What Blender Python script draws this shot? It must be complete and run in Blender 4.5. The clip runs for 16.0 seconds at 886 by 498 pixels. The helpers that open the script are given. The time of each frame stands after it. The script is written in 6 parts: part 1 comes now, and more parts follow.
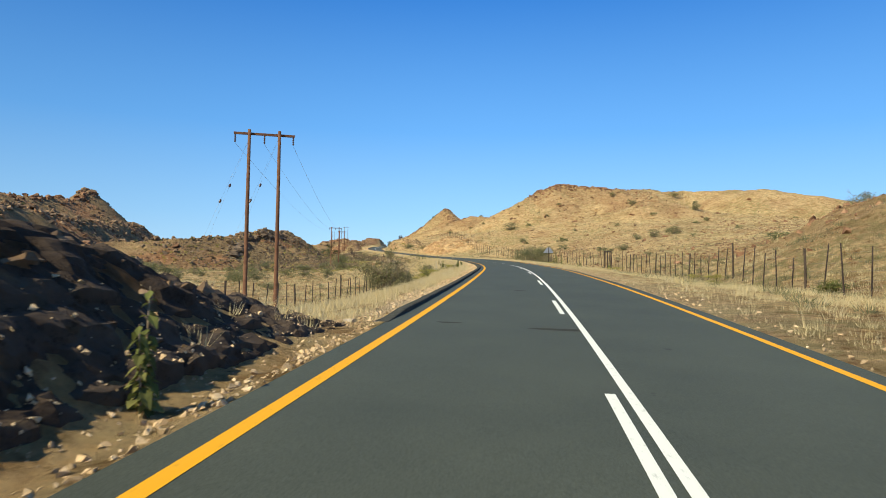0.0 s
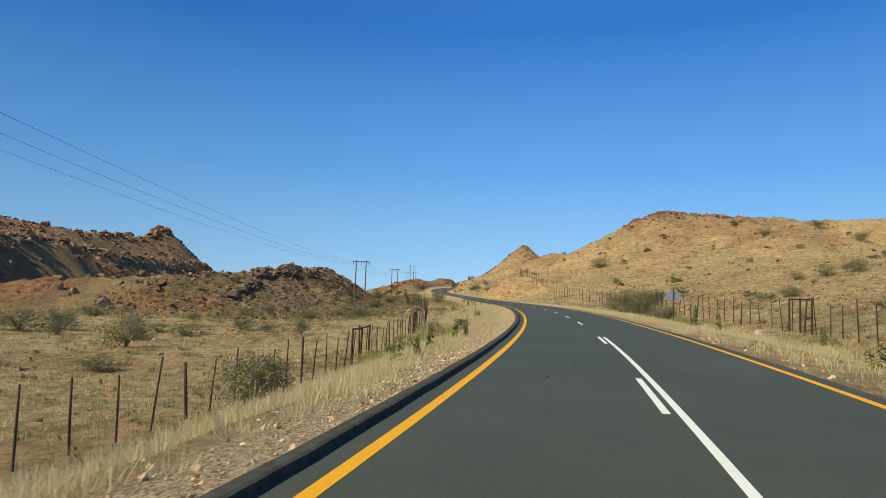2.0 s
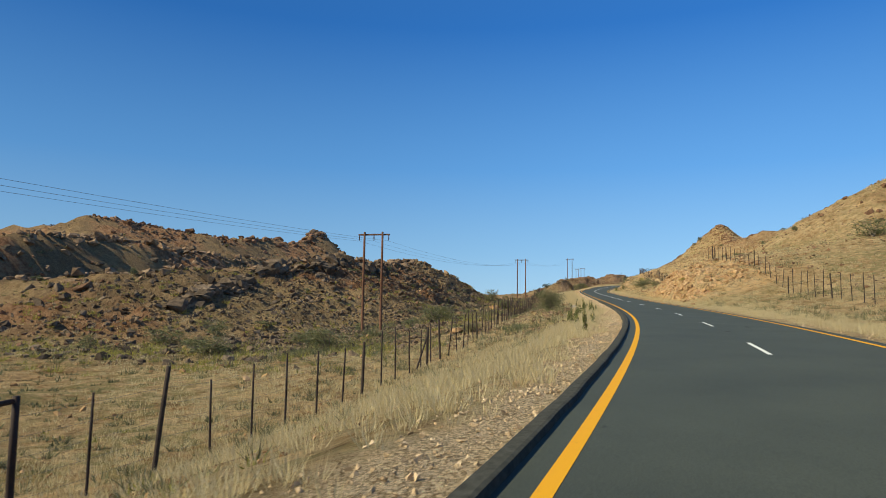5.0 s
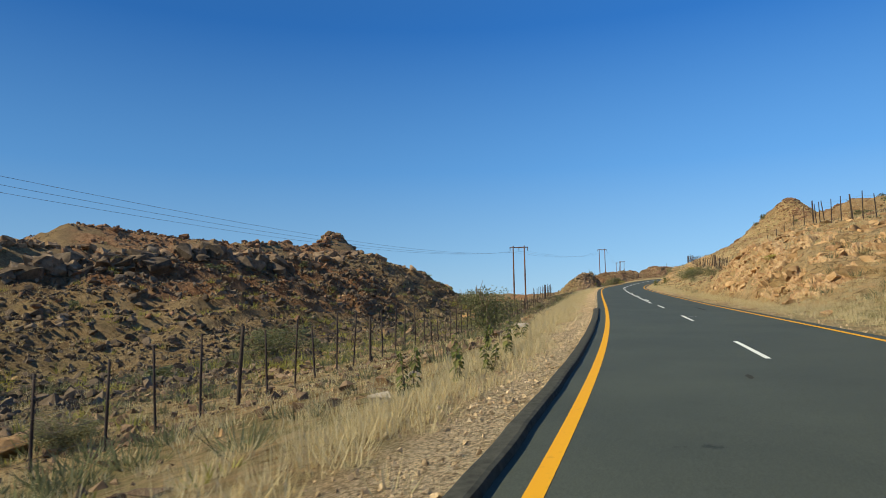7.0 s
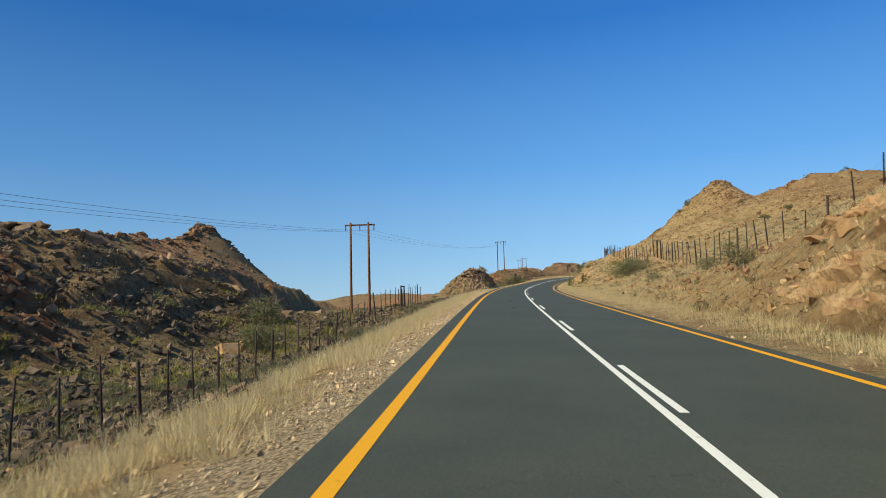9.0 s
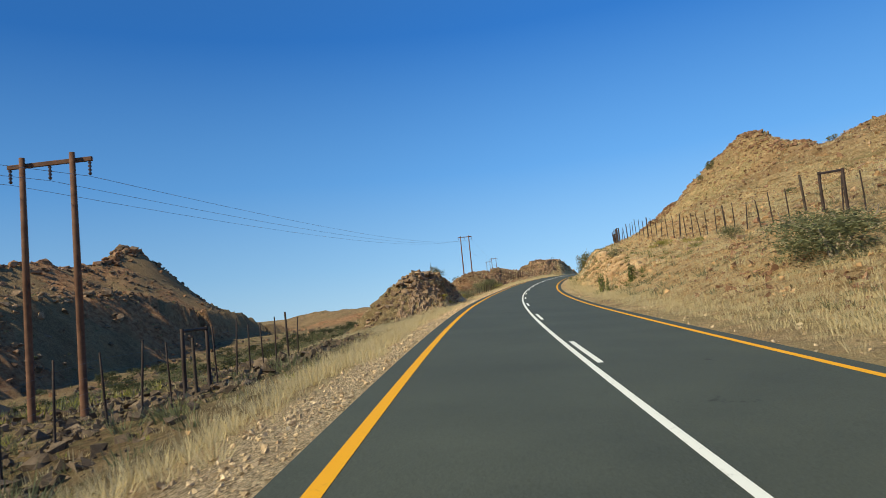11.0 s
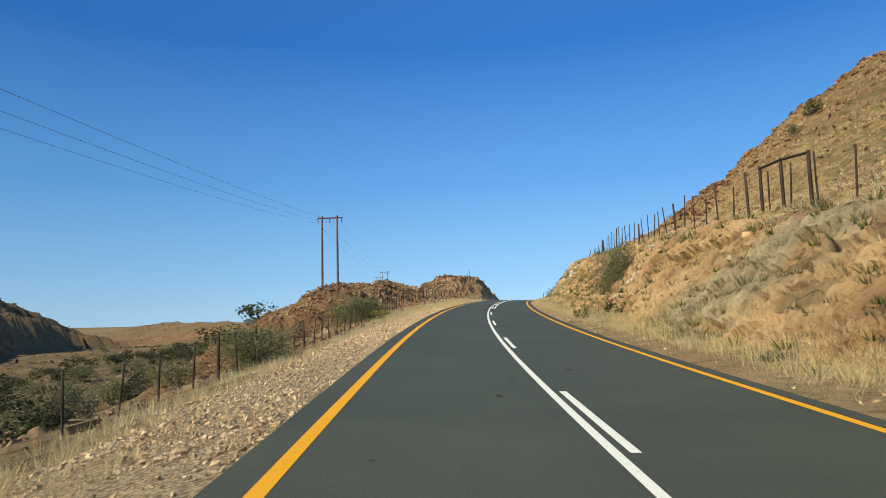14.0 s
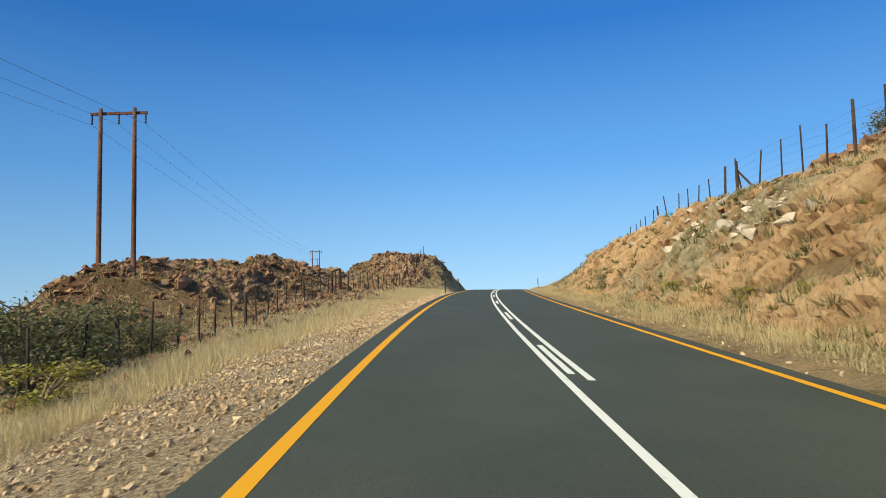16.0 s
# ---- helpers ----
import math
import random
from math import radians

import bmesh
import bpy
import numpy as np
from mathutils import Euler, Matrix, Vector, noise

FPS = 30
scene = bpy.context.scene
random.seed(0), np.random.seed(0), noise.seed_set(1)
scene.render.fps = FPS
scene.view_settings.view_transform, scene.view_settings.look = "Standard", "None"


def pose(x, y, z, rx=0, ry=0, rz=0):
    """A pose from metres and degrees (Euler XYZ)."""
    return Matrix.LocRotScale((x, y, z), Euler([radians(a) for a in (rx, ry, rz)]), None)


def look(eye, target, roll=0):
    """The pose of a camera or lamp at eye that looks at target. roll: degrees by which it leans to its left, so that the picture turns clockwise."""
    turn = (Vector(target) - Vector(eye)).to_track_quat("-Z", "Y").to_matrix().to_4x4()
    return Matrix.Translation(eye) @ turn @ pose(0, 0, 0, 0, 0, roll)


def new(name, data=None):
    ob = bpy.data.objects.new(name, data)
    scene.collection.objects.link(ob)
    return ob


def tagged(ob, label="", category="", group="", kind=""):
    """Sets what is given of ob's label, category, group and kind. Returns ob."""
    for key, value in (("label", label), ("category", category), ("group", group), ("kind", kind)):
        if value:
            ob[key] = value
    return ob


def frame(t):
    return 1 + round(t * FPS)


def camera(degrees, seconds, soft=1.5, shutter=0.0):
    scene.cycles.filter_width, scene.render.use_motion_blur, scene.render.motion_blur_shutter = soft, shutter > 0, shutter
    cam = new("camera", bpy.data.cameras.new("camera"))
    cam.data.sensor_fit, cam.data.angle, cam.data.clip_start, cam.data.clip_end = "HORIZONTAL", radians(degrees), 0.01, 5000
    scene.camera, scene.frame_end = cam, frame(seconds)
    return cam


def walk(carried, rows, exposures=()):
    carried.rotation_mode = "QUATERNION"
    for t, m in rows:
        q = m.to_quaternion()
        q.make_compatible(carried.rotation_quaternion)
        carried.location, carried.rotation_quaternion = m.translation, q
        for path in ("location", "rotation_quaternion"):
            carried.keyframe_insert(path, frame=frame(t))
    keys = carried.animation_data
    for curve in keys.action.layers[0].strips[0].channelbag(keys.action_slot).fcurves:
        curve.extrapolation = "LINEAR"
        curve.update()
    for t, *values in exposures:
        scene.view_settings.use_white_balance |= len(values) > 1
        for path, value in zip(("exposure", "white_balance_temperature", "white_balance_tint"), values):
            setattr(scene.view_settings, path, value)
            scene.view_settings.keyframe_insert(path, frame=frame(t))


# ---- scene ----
from mathutils.bvhtree import BVHTree

cam = camera(69.29, 16.0, soft=0.9, shutter=0.05)
PATH = [
    (0.0, (-1.003, 0.169, 1.637), (-0.701, 10.162, 1.867), 1.22),
    (0.5, (0.880, 11.823, 1.967), (0.981, 21.808, 2.491), 1.04),
    (1.0, (2.650, 23.480, 2.265), (2.407, 33.428, 3.260), 0.87),
    (1.5, (4.160, 35.160, 2.542), (3.506, 45.099, 3.425), 1.68),
    (2.0, (5.469, 46.844, 2.775), (4.408, 56.751, 3.622), 2.04),
    (2.5, (6.525, 58.530, 2.958), (5.258, 68.426, 3.640), 2.46),
    (3.0, (7.369, 70.205, 3.138), (5.365, 79.994, 3.554), 0.92),
    (3.5, (7.825, 81.881, 3.329), (5.567, 91.610, 3.815), 1.61),
    (6.0, (6.366, 139.928, 4.344), (1.784, 148.767, 5.276), -0.84),
    (6.5, (5.130, 151.384, 4.530), (0.541, 160.224, 5.417), -1.47),
    (7.0, (3.537, 162.760, 4.718), (-0.902, 171.683, 5.542), -1.03),
    (7.5, (1.781, 174.088, 4.948), (-2.421, 183.132, 5.698), -1.55),
    (8.0, (-0.320, 185.345, 5.235), (-4.457, 194.431, 5.812), -0.03),
    (8.5, (-2.552, 196.586, 5.565), (-5.826, 206.001, 6.358), -0.36),
    (9.0, (-4.970, 207.811, 5.911), (-8.060, 217.290, 6.686), -1.35),
    (9.5, (-7.501, 219.025, 6.272), (-10.541, 228.515, 7.104), -2.45),
    (10.0, (-10.086, 230.234, 6.668), (-13.027, 239.756, 7.492), -3.75),
    (12.5, (-21.802, 286.619, 8.499), (-23.607, 296.405, 9.486), -4.74),
    (13.0, (-23.590, 297.956, 8.833), (-25.058, 307.778, 10.005), -2.83),
    (13.5, (-25.141, 309.288, 9.179), (-26.231, 319.165, 10.304), -2.32),
    (14.0, (-26.629, 320.592, 9.567), (-27.599, 330.487, 10.639), -1.60),
    (14.5, (-27.747, 331.904, 9.994), (-28.595, 341.821, 10.967), -1.91),
    (15.0, (-28.611, 343.201, 10.478), (-29.314, 353.124, 11.495), -1.22),
    (15.5, (-29.286, 354.473, 10.985), (-29.685, 364.424, 11.882), -2.03),
    (16.0, (-29.718, 365.717, 11.493), (-29.939, 375.682, 12.299), -1.60),
]
walk(cam, [(t, look(eye, target, roll)) for t, eye, target, roll in PATH],
     exposures=((0.0, 0.32), (0.6, 0.28), (1.3, 0.15), (2.0, 0.06), (6.5, 0.04), (8.0, 0.05), (9.5, 0.08), (12.5, 0.13), (16.0, 0.13)))

# ---- world, sun, exposure ----
SUN_AZ, SUN_EL = 128.0, 40.0      # degrees turned left from +y; height over the horizon
world = bpy.data.worlds.new("world")
scene.world = world
world.use_nodes = True
wt = world.node_tree
sky = wt.nodes.new("ShaderNodeTexSky")
sky.sky_type = "NISHITA"
sky.sun_disc = False
sky.sun_elevation = radians(SUN_EL)
sky.sun_rotation = radians(-SUN_AZ)
sky.altitude = 1200
sky.air_density, sky.dust_density, sky.ozone_density = 1.0, 0.0, 3.0
way = wt.nodes.new("ShaderNodeTexCoord")
split = wt.nodes.new("ShaderNodeSeparateXYZ")
wt.links.new(way.outputs["Generated"], split.inputs[0])
deep = wt.nodes.new("ShaderNodeValToRGB")
stops = ((0.0, (0.37, 0.63, 0.85)), (0.07, (0.26, 0.53, 0.83)), (0.2, (0.115, 0.36, 0.76)), (0.40, (0.024, 0.17, 0.54)), (1.0, (0.05, 0.10, 0.22)))
while len(deep.color_ramp.elements) < len(stops):
    deep.color_ramp.elements.new(0.5)
for e, (p, c) in zip(deep.color_ramp.elements, stops):
    e.position, e.color = p, (*c, 1)
wt.links.new(split.outputs[2], deep.inputs[0])
gain = wt.nodes.new("ShaderNodeVectorMath")
gain.operation = "SCALE"
gain.inputs["Scale"].default_value = 9.3
wt.links.new(deep.outputs[0], gain.inputs[0])
blue = wt.nodes.new("ShaderNodeMix")
blue.data_type = "RGBA"
blue.inputs[0].default_value = 0.92
wt.links.new(sky.outputs[0], blue.inputs[6])
wt.links.new(gain.outputs[0], blue.inputs[7])
side = wt.nodes.new("ShaderNodeMapRange")
side.interpolation_type = "SMOOTHSTEP"
for key, value in (("From Min", -0.85), ("From Max", 0.15), ("To Min", 0.79), ("To Max", 1.08)):
    side.inputs[key].default_value = value
wt.links.new(split.outputs[0], side.inputs["Value"])
dim = wt.nodes.new("ShaderNodeVectorMath")
dim.operation = "SCALE"
wt.links.new(blue.outputs[2], dim.inputs[0])
wt.links.new(side.outputs["Result"], dim.inputs["Scale"])
wt.links.new(dim.outputs[0], wt.nodes["Background"].inputs[0])
wt.nodes["Background"].inputs[1].default_value = 0.108
sun = new("sun", bpy.data.lights.new("sun", "SUN"))
sun.data.energy, sun.data.angle, sun.data.color = 5.0, radians(0.53), (1.0, 0.92, 0.68)
az, el = radians(SUN_AZ), radians(SUN_EL)
sun_way = Vector((-math.sin(az) * math.cos(el), math.cos(az) * math.cos(el), math.sin(el)))
sun.matrix_world = sun_way.to_track_quat("Z", "Y").to_matrix().to_4x4()
scene.view_settings.exposure = 0.12


# ---- materials ----
def material(name, rough=0.8, metal=0.0):
    m = bpy.data.materials.new(name)
    m.use_nodes = True
    b = m.node_tree.nodes["Principled BSDF"]
    b.inputs["Roughness"].default_value, b.inputs["Metallic"].default_value = rough, metal
    return m, m.node_tree, b


def node(nt, kind, **values):
    n = nt.nodes.new(kind)
    for k, v in values.items():
        n.inputs[k].default_value = v
    return n


def grain(nt, scale, detail=6.0, rough=0.6, space="Object"):
    co = nt.nodes.new("ShaderNodeTexCoord")
    n = node(nt, "ShaderNodeTexNoise", Scale=scale, Detail=detail, Roughness=rough)
    nt.links.new(co.outputs[space], n.inputs["Vector"])
    return n.outputs["Fac"]


def ramp(nt, fac, *stops):
    r = nt.nodes.new("ShaderNodeValToRGB")
    e = r.color_ramp.elements
    while len(e) < len(stops):
        e.new(0.5)
    for i, (p, c) in enumerate(stops):
        e[i].position, e[i].color = p, (*c, 1)
    nt.links.new(fac, r.inputs[0])
    return r.outputs[0]


def mix(nt, fac, a, b, how="MIX"):
    n = nt.nodes.new("ShaderNodeMix")
    n.data_type, n.blend_type = "RGBA", how
    for sock, v in ((n.inputs[0], fac), (n.inputs[6], a), (n.inputs[7], b)):
        if isinstance(v, (int, float)):
            sock.default_value = v
        elif isinstance(v, tuple):
            sock.default_value = (*v, 1)
        else:
            nt.links.new(v, sock)
    return n.outputs[2]


def bump(nt, bsdf, height, strength=0.5, distance=0.05):
    n = node(nt, "ShaderNodeBump", Strength=strength, Distance=distance)
    nt.links.new(height, n.inputs["Height"])
    nt.links.new(n.outputs[0], bsdf.inputs["Normal"])


def attribute(nt, name):
    n = nt.nodes.new("ShaderNodeAttribute")
    n.attribute_name = name
    return n.outputs["Fac"]


def plain(name, c1, c2, scale=6.0, rough=0.8, metal=0.0, relief=0.3, distance=0.01):
    m, nt, b = material(name, rough, metal)
    b.inputs["Specular IOR Level"].default_value = 0.5 if metal or rough < 0.5 else 0.15
    g = grain(nt, scale)
    nt.links.new(ramp(nt, g, (0.3, c1), (0.7, c2)), b.inputs["Base Color"])
    if relief:
        bump(nt, b, grain(nt, scale * 4), relief, distance)
    return m


def asphalt_material():
    m, nt, b = material("asphalt", 0.72)
    b.inputs["Specular IOR Level"].default_value = 0.2
    fine = ramp(nt, grain(nt, 45.0, 4, 0.7), (0.3, (0.047, 0.0525, 0.0375)), (0.7, (0.091, 0.101, 0.073)))
    wide = ramp(nt, grain(nt, 0.35, 5, 0.6), (0.3, (0.80, 0.80, 0.80)), (0.75, (1.12, 1.10, 1.06)))
    spots = ramp(nt, grain(nt, 1.1, 6, 0.7), (0.29, (0.5, 0.5, 0.5)), (0.315, (1.0, 1.0, 1.0)))
    c = mix(nt, 1.0, mix(nt, 1.0, fine, wide, "MULTIPLY"), spots, "MULTIPLY")
    nt.links.new(c, b.inputs["Base Color"])
    bump(nt, b, grain(nt, 90.0, 3), 0.35, 0.006)
    return m


def paint_material(name, c, worn):
    m, nt, b = material(name, 0.8)
    b.inputs["Specular IOR Level"].default_value = 0.2
    nt.links.new(ramp(nt, grain(nt, 9.0, 8, 0.75), (0.28, worn), (0.42, c)), b.inputs["Base Color"])
    bump(nt, b, grain(nt, 80.0, 3), 0.25, 0.004)
    return m


def ground_material():
    m, nt, b = material("dry_ground", 1.0)
    b.inputs["Specular IOR Level"].default_value = 0.05
    rock, gravel = attribute(nt, "rock"), attribute(nt, "gravel")
    soil = ramp(nt, grain(nt, 0.11, 8, 0.62), (0.28, (0.40, 0.245, 0.125)), (0.45, (0.60, 0.42, 0.22)), (0.62, (0.66, 0.49, 0.265)), (0.8, (0.50, 0.31, 0.15)))
    speck = ramp(nt, grain(nt, 1.7, 9, 0.75), (0.36, (0.46, 0.40, 0.32)), (0.47, (0.96, 0.96, 0.95)), (0.66, (1.22, 1.18, 1.08)))
    soil = mix(nt, 1.0, soil, speck, "MULTIPLY")
    dots = ramp(nt, grain(nt, 6.5, 5, 0.8), (0.31, (0.34, 0.30, 0.24)), (0.40, (0.96, 0.96, 0.95)), (0.62, (1.0, 1.0, 1.0)), (0.7, (1.25, 1.2, 1.1)))
    soil = mix(nt, 1.0, soil, dots, "MULTIPLY")
    mottle = ramp(nt, grain(nt, 0.55, 7, 0.72), (0.36, (0.56, 0.47, 0.38)), (0.47, (0.93, 0.90, 0.86)), (0.56, (1.04, 1.04, 1.03)), (0.68, (1.2, 1.16, 1.08)))
    soil = mix(nt, 1.0, soil, mottle, "MULTIPLY")
    rub = ramp(nt, grain(nt, 2.2, 9, 0.78), (0.34, (0.050, 0.037, 0.024)), (0.47, (0.150, 0.112, 0.063)), (0.60, (0.285, 0.215, 0.115)), (0.7, (0.20, 0.138, 0.075)))
    herb = ramp(nt, grain(nt, 0.9, 9, 0.74), (0.45, (0, 0, 0)), (0.56, (0.85, 0.85, 0.85)))
    patchy = ramp(nt, grain(nt, 0.07, 5, 0.6), (0.42, (0.15, 0.15, 0.15)), (0.6, (1, 1, 1)))
    soil = mix(nt, mix(nt, 1.0, herb, patchy, "MULTIPLY"), soil, mix(nt, 1.0, (0.30, 0.265, 0.11), dots, "MULTIPLY"))
    soil = mix(nt, attribute(nt, "rubble"), soil, rub)
    stone = ramp(nt, grain(nt, 0.5, 9, 0.72), (0.3, (0.09, 0.045, 0.026)), (0.46, (0.28, 0.145, 0.074)), (0.6, (0.41, 0.245, 0.13)), (0.75, (0.20, 0.11, 0.06)))
    grit = ramp(nt, grain(nt, 13.0, 6, 0.8), (0.28, (0.50, 0.35, 0.19)), (0.42, (0.80, 0.61, 0.37)), (0.66, (0.90, 0.75, 0.51)))
    chips = node(nt, "ShaderNodeTexVoronoi", Scale=21.0)
    place = nt.nodes.new("ShaderNodeTexCoord")
    nt.links.new(place.outputs["Object"], chips.inputs["Vector"])
    tone = nt.nodes.new("ShaderNodeSeparateColor")
    nt.links.new(chips.outputs["Color"], tone.inputs[0])
    pebbles = ramp(nt, tone.outputs[0], (0.0, (0.55, 0.49, 0.42)), (0.25, (0.95, 0.93, 0.90)), (0.8, (1.18, 1.16, 1.13)), (1.0, (1.3, 1.3, 1.28)))
    seams = ramp(nt, chips.outputs["Distance"], (0.45, (1.05, 1.05, 1.05)), (0.75, (0.55, 0.50, 0.45)))
    grit = mix(nt, 1.0, mix(nt, 1.0, grit, pebbles, "MULTIPLY"), seams, "MULTIPLY")
    bed = ramp(nt, grain(nt, 0.33, 9, 0.66), (0.3, (0.45, 0.26, 0.12)), (0.45, (0.64, 0.42, 0.20)), (0.58, (0.68, 0.48, 0.255)), (0.68, (0.60, 0.38, 0.18)), (0.8, (0.74, 0.62, 0.43)))
    bed = mix(nt, 1.0, bed, speck, "MULTIPLY")
    co = nt.nodes.new("ShaderNodeTexCoord")
    lean = nt.nodes.new("ShaderNodeMapping")
    lean.inputs["Rotation"].default_value = (0.35, 0.2, 0.3)
    lean.inputs["Scale"].default_value = (0.8, 0.42, 1.5)
    nt.links.new(co.outputs["Object"], lean.inputs[0])
    warp = node(nt, "ShaderNodeTexNoise", Scale=1.1, Detail=4.0)
    nt.links.new(co.outputs["Object"], warp.inputs["Vector"])
    bent = nt.nodes.new("ShaderNodeVectorMath")
    nt.links.new(lean.outputs[0], bent.inputs[0])
    nt.links.new(warp.outputs["Color"], bent.inputs[1])
    crack = node(nt, "ShaderNodeTexVoronoi", Scale=1.0)
    crack.feature = "DISTANCE_TO_EDGE"
    nt.links.new(bent.outputs[0], crack.inputs["Vector"])
    joints = ramp(nt, crack.outputs["Distance"], (0.0, (0.25, 0.19, 0.14)), (0.035, (1.0, 1.0, 1.0)))
    broken = ramp(nt, grain(nt, 0.28, 3), (0.45, (0.0, 0.0, 0.0)), (0.56, (1.0, 1.0, 1.0)))
    bed = mix(nt, broken, bed, mix(nt, 1.0, bed, joints, "MULTIPLY"))
    c = mix(nt, rock, soil, stone)
    c = mix(nt, ramp(nt, attribute(nt, "cut"), (0.0, (0, 0, 0)), (0.45, (1, 1, 1))), c, bed)
    c = mix(nt, gravel, c, grit)
    nt.links.new(c, b.inputs["Base Color"])
    wide = node(nt, "ShaderNodeBump", Distance=1.5)
    nt.links.new(grain(nt, 0.22, 6, 0.65), wide.inputs["Height"])
    nt.links.new(rock, wide.inputs["Strength"])
    fine = node(nt, "ShaderNodeBump", Strength=1.0, Distance=0.7)
    nt.links.new(grain(nt, 2.6, 10, 0.8), fine.inputs["Height"])
    nt.links.new(wide.outputs[0], fine.inputs["Normal"])
    nt.links.new(fine.outputs[0], b.inputs["Normal"])
    return m


def rock_material(name, dark, mid, light):
    m, nt, b = material(name, 0.95)
    b.inputs["Specular IOR Level"].default_value = 0.1
    g = ramp(nt, grain(nt, 0.9, 10, 0.7), (0.3, dark), (0.5, mid), (0.68, light))
    inf = nt.nodes.new("ShaderNodeNewGeometry")
    v = ramp(nt, inf.outputs["Random Per Island"], (0.0, (0.66, 0.62, 0.58)), (1.0, (1.2, 1.14, 1.08)))
    nt.links.new(mix(nt, 1.0, g, v, "MULTIPLY"), b.inputs["Base Color"])
    bump(nt, b, grain(nt, 5.0, 10, 0.75), 0.8, 0.08)
    return m


def leaf_material(name, *stops):
    m, nt, b = material(name, 0.85)
    thin = nt.nodes.new("ShaderNodeBsdfTranslucent")
    both = nt.nodes.new("ShaderNodeMixShader")
    both.inputs[0].default_value = 0.35
    nt.links.new(b.outputs[0], both.inputs[1])
    nt.links.new(thin.outputs[0], both.inputs[2])
    nt.links.new(both.outputs[0], nt.nodes["Material Output"].inputs["Surface"])
    geo = nt.nodes.new("ShaderNodeNewGeometry")
    n = len(stops)
    c = ramp(nt, geo.outputs["Random Per Island"], *((i / max(1, n - 1), c) for i, c in enumerate(stops)))
    nt.links.new(c, b.inputs["Base Color"])
    nt.links.new(c, thin.inputs["Color"])
    b.inputs["Specular IOR Level"].default_value = 0.15
    return m


def bedrock_material(name, *stops):
    m, nt, b = material(name, 0.95)
    b.inputs["Specular IOR Level"].default_value = 0.1
    tan = ramp(nt, grain(nt, 0.5, 10, 0.66), *zip((0.3, 0.45, 0.56, 0.66, 0.78), stops))
    grey = ramp(nt, grain(nt, 1.2, 9, 0.7), (0.32, (0.15, 0.125, 0.075)), (0.5, (0.29, 0.245, 0.15)), (0.68, (0.43, 0.36, 0.22)))
    c = mix(nt, attribute(nt, "slate"), tan, grey)
    plate = ramp(nt, attribute(nt, "plate"), (0.2, (0.84, 0.80, 0.76)), (0.8, (1.1, 1.07, 1.04)))
    c = mix(nt, 1.0, c, plate, "MULTIPLY")
    speck = ramp(nt, grain(nt, 5.0, 9, 0.78), (0.34, (0.42, 0.36, 0.30)), (0.46, (0.98, 0.98, 0.96)), (0.7, (1.15, 1.12, 1.05)))
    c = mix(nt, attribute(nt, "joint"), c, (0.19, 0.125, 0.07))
    nt.links.new(mix(nt, 1.0, c, speck, "MULTIPLY"), b.inputs["Base Color"])
    bump(nt, b, grain(nt, 6.0, 10, 0.78), 0.9, 0.12)
    return m


ASPHALT = asphalt_material()
BEDROCK = bedrock_material("ochre_bedrock", (0.27, 0.16, 0.082), (0.42, 0.275, 0.145), (0.49, 0.34, 0.19), (0.38, 0.235, 0.12), (0.58, 0.46, 0.31))
BEDROCK_BROWN = bedrock_material("brown_bedrock", (0.145, 0.092, 0.06), (0.265, 0.178, 0.112), (0.35, 0.245, 0.155), (0.23, 0.145, 0.09), (0.44, 0.34, 0.225))
BEDROCK_RED = bedrock_material("red_brown_bedrock", (0.19, 0.105, 0.065), (0.31, 0.19, 0.115), (0.39, 0.255, 0.155), (0.28, 0.16, 0.095), (0.47, 0.35, 0.23))
BEDROCK_RUST = bedrock_material("rust_bedrock", (0.20, 0.105, 0.058), (0.41, 0.255, 0.135), (0.52, 0.365, 0.205), (0.35, 0.185, 0.095), (0.60, 0.46, 0.30))
# near-black copy of the bedrock: the cut bank's deep shade put into the colour
BEDROCK_SHADED = bedrock_material("shaded_bedrock", (0.045, 0.034, 0.027), (0.085, 0.064, 0.05), (0.12, 0.092, 0.07), (0.075, 0.054, 0.042), (0.16, 0.125, 0.095))
KERB = plain("bitumen_kerb", (0.035, 0.034, 0.026), (0.085, 0.083, 0.063), 8, 0.95, 0, 0.6, 0.02)
TAR = plain("old_tar", (0.030, 0.029, 0.022), (0.058, 0.056, 0.041), 14, 0.9, 0, 0.4, 0.006)
WHITE = paint_material("white_road_paint", (0.76, 0.76, 0.66), (0.30, 0.30, 0.25))
YELLOW = paint_material("yellow_road_paint", (0.76, 0.36, 0.012), (0.42, 0.22, 0.03))
GROUND = ground_material()
ROCK_RED = rock_material("red_rock", (0.10, 0.055, 0.036), (0.27, 0.155, 0.09), (0.40, 0.26, 0.16))
ROCK_DARK = rock_material("dark_varnished_rock", (0.055, 0.042, 0.031), (0.165, 0.125, 0.086), (0.31, 0.235, 0.16))
ROCK_TAN = rock_material("tan_rock", (0.22, 0.128, 0.062), (0.46, 0.295, 0.145), (0.57, 0.415, 0.245))
ROCK_GREY = rock_material("grey_rock", (0.11, 0.072, 0.046), (0.27, 0.185, 0.115), (0.40, 0.29, 0.18))
ROCK_PALE = rock_material("pale_quartz", (0.36, 0.29, 0.2), (0.60, 0.52, 0.40), (0.74, 0.68, 0.58))
PEBBLE = rock_material("verge_gravel", (0.37, 0.25, 0.13), (0.69, 0.52, 0.315), (0.86, 0.71, 0.48))
STRAW = leaf_material("dry_grass", (0.68, 0.55, 0.29), (0.78, 0.66, 0.39), (0.55, 0.42, 0.19), (0.74, 0.61, 0.34))
